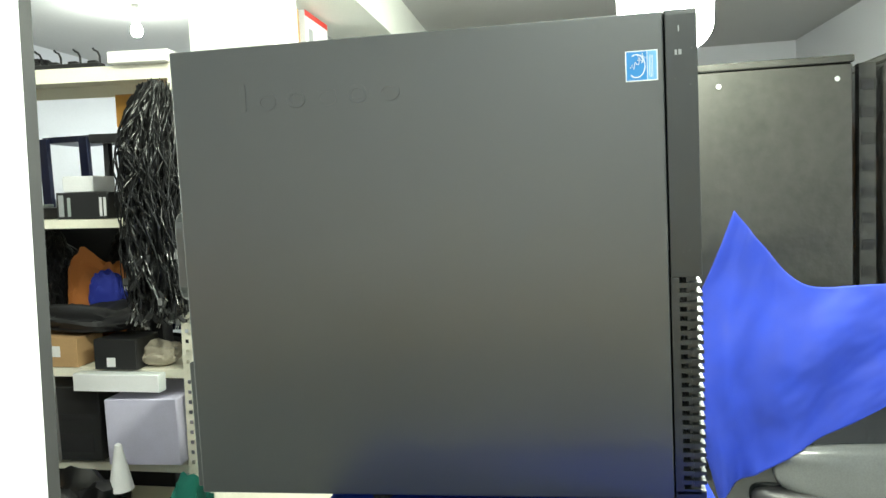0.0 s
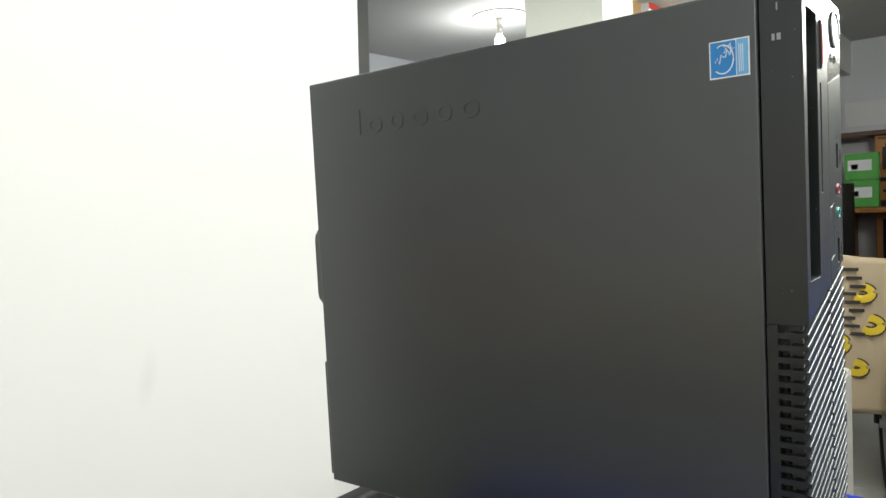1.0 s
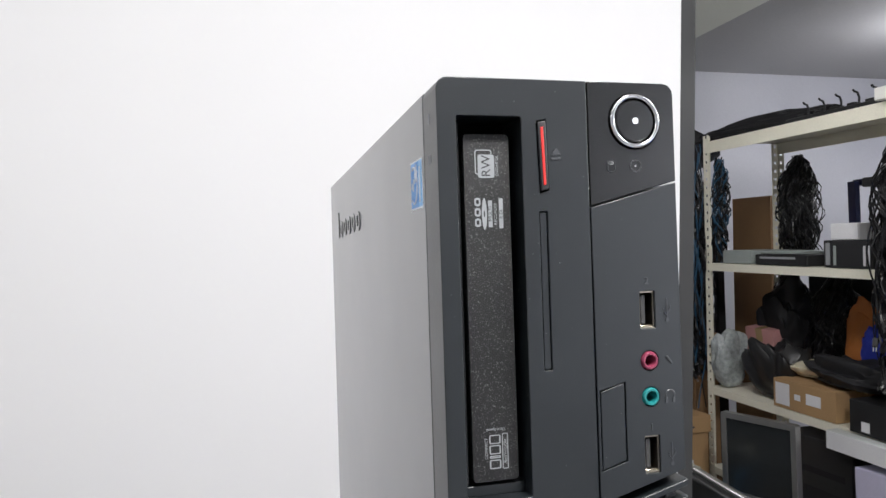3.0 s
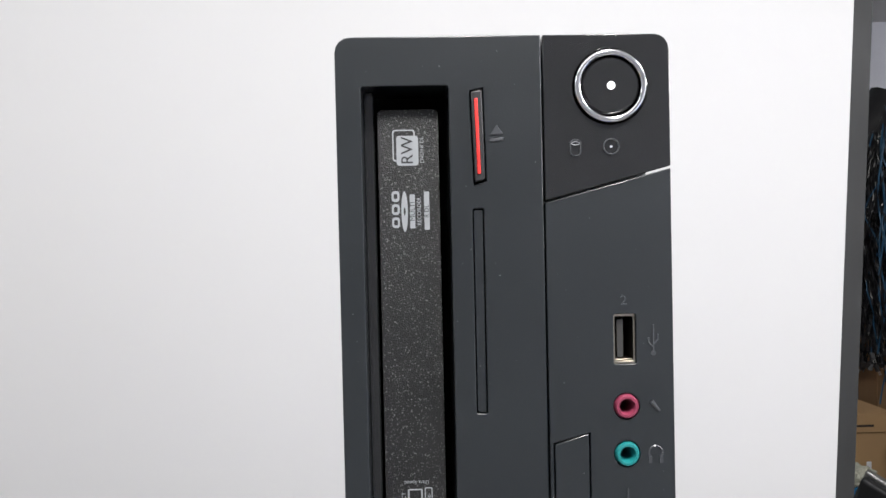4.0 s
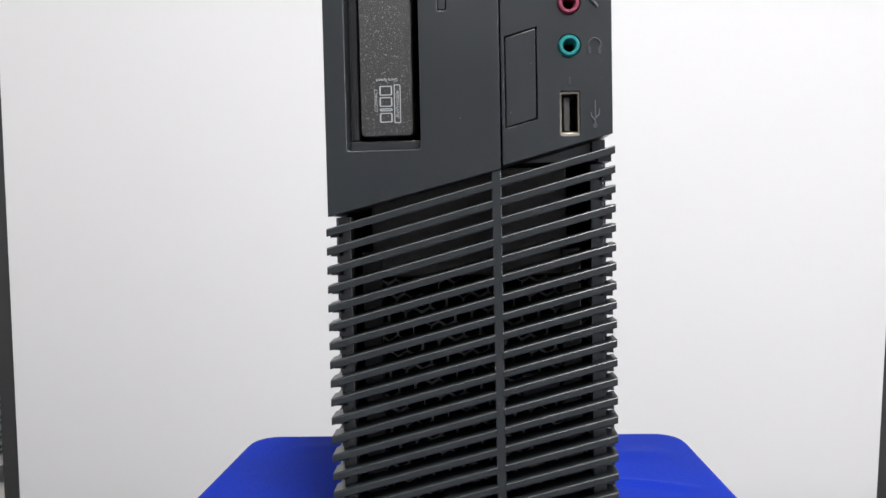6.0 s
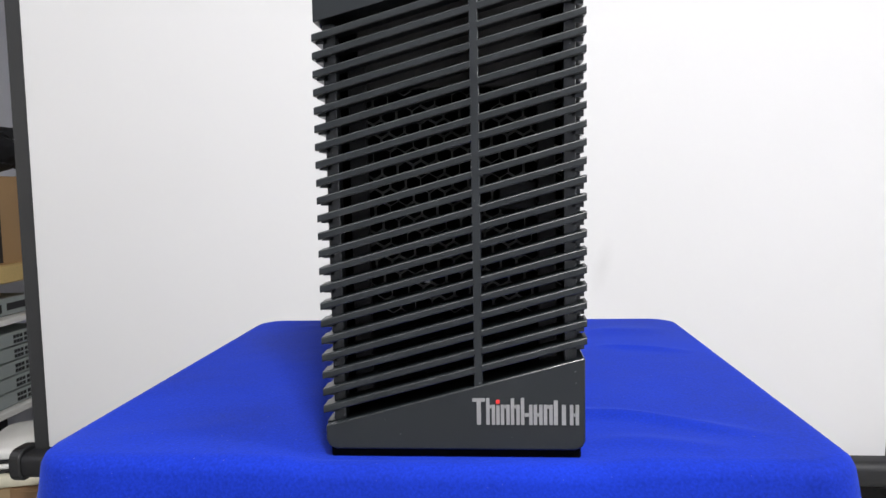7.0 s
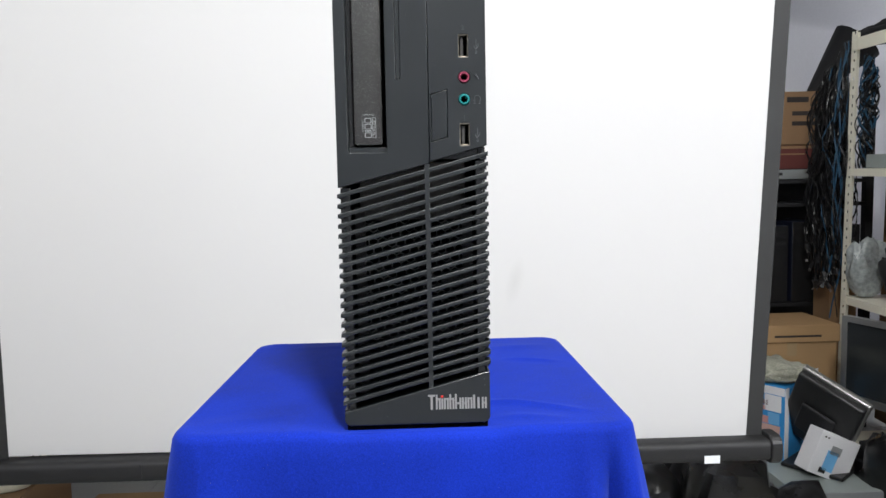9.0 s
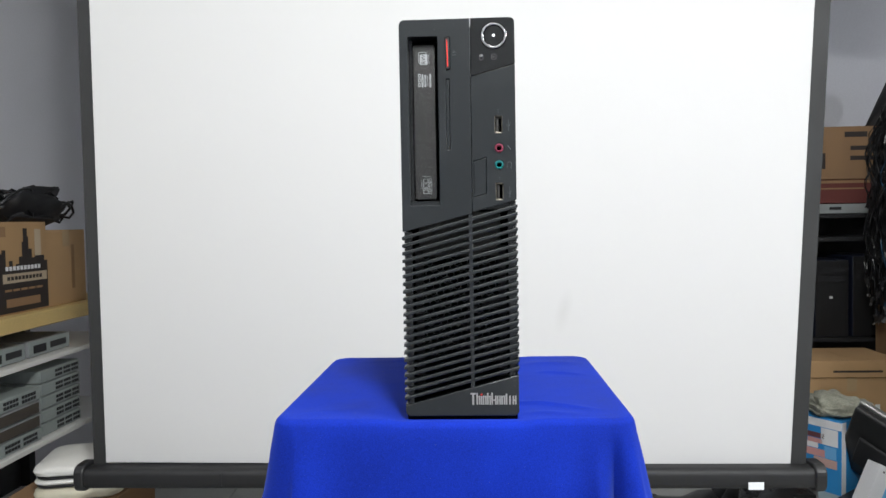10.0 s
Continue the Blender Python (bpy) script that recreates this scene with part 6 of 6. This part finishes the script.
# South end is unseen, lengthened to darken the case's lower reflection.
part("top", bx(-0.53, 0, -1.5, 1.75, 0.9895, 1.0415), YWOOD, t, "yellow varnished wooden top", bev=0.004)
for zz in (0.60, 0.88):
    part("shelf_board", bx(-0.52, -0.01, -1.48, 1.73, zz - 0.018, zz), WHITE, t, "white shelf board", bev=0.002)
for yy in (-1.48, -0.8, 0.0, 0.85, 1.71):
    part("upright", bx(-0.50, -0.46, yy, yy + 0.04, 0, 0.989), BLACKM, t)
part("back", bx(-0.528, -0.505, -1.5, 1.75, 0.05, 0.989), BLACKM, t)
part("lower_board", bx(-0.50, -0.02, -1.48, 1.73, 0.20, 0.218), WHITE, t)
skyline = [(0.00 + 0.05 * k, 0.051 + 0.05 * k, 0.02, (0.60, 0.52, 0.64, 0.55, 0.50, 0.66, 0.70, 0.52, 0.58, 0.49, 0.54, 0.62, 0.78, 0.84, 0.70, 0.60, 0.66, 0.74, 0.62, 0.56)[k], INK) for k in range(20)]
bars = [(0.30, 0.98, 0.34, 0.44, BEIGE), (0.34, 0.86, 0.08, 0.17, CARDD), (0.28, 0.36, 0.84, 0.95, CARDD), (0.62, 0.68, 0.72, 0.93, INK), (0.80, 0.90, 0.62, 0.92, BEIGE)]
bars += [(0.34 + 0.055 * k, 0.38 + 0.055 * k, 0.475, 0.52, PAPER) for k in range(10)] + [(0.36 + 0.055 * k, 0.40 + 0.055 * k, 0.37, 0.41, INK) for k in range(10)] + [(0.32 + 0.12 * k, 0.42 + 0.12 * k, 0.25, 0.275, CARDD) for k in range(5)]
carton("printed_carton", "brown carton printed with a dark skyline", -1.62, 1.64, 0.642, 0.34, 0.26, 0.30, 90, CARD, False, skyline + bars)
for ob in [o for o in bpy.data.objects if o.name.startswith("printed_carton")]:
    n = 0
    for c in sorted(ob.children, key=lambda o: o.name):
        if c.name.startswith("print"):
            c.location.y -= 0.0009 * (n >= 20) + 0.0007 * (n >= 25)
            n += 1
carton("brown_carton", "plain brown carton behind the printed carton", -1.62, 1.93, 0.642, 0.25, 0.26, 0.27, 90, CARD, True, [(0.62, 0.7, 0.2, 0.8, CARDD)])
soft_bag("cable_tangle", "pile of black cables and adapters on cartons", "cables", -1.64, 1.86, 0.914, 0.22, 0.36, 0.13, BLACKM, 61, lump=0.6)
bm = bmesh.new()
r = random.Random(5)
for k in range(26):
    p = Vector((-1.64 + r.uniform(-0.08, 0.08), 1.85 + r.uniform(-0.17, 0.17), 0.96 + r.uniform(0, 0.09)))
    pts = [p + Vector((0.05 * math.cos(a + k), 0.06 * math.sin(a * 1.3 + k), 0.03 * math.sin(2 * a + k))) for a in (0.5 * i for i in range(10))]
    tube(bm, pts, 0.005, 5)
solo("loose_cable_mass", bm, mat_shiny, "loops of black cable on top of cartons", "cables", kind="stuff", smooth=True)
carton("pink_carton", "pink carton at the bench end", -1.60, 1.34, 0.642, 0.2, 0.2, 0.16, 90, PINKB, False)
for k, (yy, w) in enumerate(((1.30, 0.30), (1.58, 0.20), (1.82, 0.24))):
    device("small_unit", "grey metal unit on the upper shelf", -1.60, yy, 0.482, w, 0.2, 0.055 if k else 0.08, 90, GREY, PALEG, [(0.1, 0.2, 0.3, 0.5, BLACKM), (0.5, 0.3, 0.4, 0.4, BLACK)], group="small units")
for k in range(5):
    device("switch_unit", "pale grey network switch with dark port rows", -1.60, 1.86, 0.202 + 0.046 * k, 0.24, 0.22, 0.043, 90, PALEG, PALEG, [(a + 0.062 * j, b, 0.050, 0.24, BLACKM) for a in (0.36, 0.57, 0.78) for j in range(3) for b in (0.18, 0.54)], group="switches")
mat_brown = mat("brown_grille", (0.06, 0.05, 0.04), 0.6)
for k in range(4):
    device("switch_unit", "grey network unit in a low pile", -1.59, 1.53, 0.202 + 0.046 * k, 0.38, 0.22, 0.043, 90, PALEG if k != 2 else GREY, (PALEG, GREY, GREY, PALEG)[k], [(a + 0.04 * j, b, 0.032, 0.24, BLACKM) for a in (0.50, 0.74) for j in range(5) for b in (0.2, 0.54)] if k in (0, 3) else [(0.03, 0.1, 0.94, 0.8, mat_brown)], group="switches")
    device("switch_unit", "grey network unit in a low pile", -1.59, 1.10, 0.202 + 0.046 * k, 0.38, 0.22, 0.043, 90, GREY, PALEG, [(0.2, 0.25, 0.6, 0.5, BLACKM)], group="switches")
# white stool pile beside the screen end
def cushion(z0, z1, half, material, t, name="seat", soft=0.012):
    bm = bmesh.new()
    rings = []
    for ins, z in ((soft, z0), (soft * 0.3, z0 + soft * 0.4), (0, (z0 + z1) / 2), (soft * 0.3, z1 - soft * 0.5), (soft, z1), (half * 0.6, z1 + soft * 0.9)):
        h = half - ins
        rings.append([bm.verts.new((x, y, z)) for x, y in rrect(-h, h, -h, h, min(0.045, h * 0.6), 6)])
    for a, c in zip(rings, rings[1:]):
        for k in range(len(a)):
            bm.faces.new((a[k], a[(k + 1) % len(a)], c[(k + 1) % len(a)], c[k]))
    bm.faces.new(rings[0][::-1])
    bm.faces.new(rings[-1])
    part(name, bm, material, t, smooth=True)


t = thing("stool_pile", "pile of white and cream plastic stools", "stool", pose(-1.215, 1.53, 0.112, 0, 0, 14))
cushion(0.0, 0.036, 0.125, mat("ivory_plastic", (0.66, 0.62, 0.48), 0.4), t)
cushion(0.040, 0.050, 0.118, BLACKM, t, "band", 0.004)
cushion(0.050, 0.062, 0.122, WHITE, t, "seat", 0.005)
cushion(0.064, 0.072, 0.116, BLACKM, t, "band", 0.003)
cushion(0.073, 0.104, 0.124, WHITE, t)
carton("long_carton", "long brown carton behind a grey case", -0.68, 1.64, FLOOR, 0.70, 0.26, 0.36, 0, CARD, True, [(0.55, 0.75, 0.2, 0.95, CARDD)])
carton("stool_carton", "brown carton under the white stools", -1.24, 1.54, FLOOR, 0.34, 0.28, 0.511, 0, CARDD, True)
device("grey_case", "long grey-green steel case lying on the floor", -0.85, 1.30, FLOOR, 0.85, 0.34, 0.40, 0, PALEG, GREY, [(0.1, 0.3, 0.3, 0.5, BLACKM)], cat="case")
soft_bag("adapter_tangle", "heap of black adapters and cables on the floor", "adapters", -1.45, 1.20, FLOOR, 0.40, 0.45, 0.40, mat_shiny, 63, lump=0.6)
soft_bag("cable_tangle", "tangled heap of black cables on the floor", "cables", 0.95, 1.62, FLOOR, 0.5, 0.45, 0.42, mat_shiny, 64, lump=0.6)
soft_bag("cable_tangle", "tangled heap of black cables on the floor", "cables", 0.55, 1.60, FLOOR, 0.5, 0.40, 0.36, mat_shiny, 65, lump=0.6)


# ---- floor tiles ----
def tiles():
    s, g = 0.40, 0.004
    me = bpy.data.meshes.new("tile")
    bm = bx(0, s - g, 0, s - g, -0.0038, 0.0)
    bevel(bm, 0.0012, 1)
    bm.to_mesh(me)
    bm.free()
    me.materials.append(TILE)
    rest = bmesh.new()
    nx, ny = int((X1 - X0) / s), int((Y1 - Y0) / s)
    for i in range(nx + 1):
        for j in range(ny + 1):
            x, y = X0 + i * s, Y0 + j * s
            w, h = min(s - g, X1 - x - 0.001), min(s - g, Y1 - y - 0.001)
            if w < 0.02 or h < 0.02:
                continue
            if w > s - g - 0.001 and h > s - g - 0.001 and -0.7 < y < 1.6:
                o = new("tile", me)
                o.parent, o.location = floor, (x, y, FLOOR)
            else:
                box(rest, x, x + w, y, y + h, FLOOR - 0.0038, FLOOR)
    tagged(part("tiles", rest, TILE, floor), kind="stuff")


tiles()
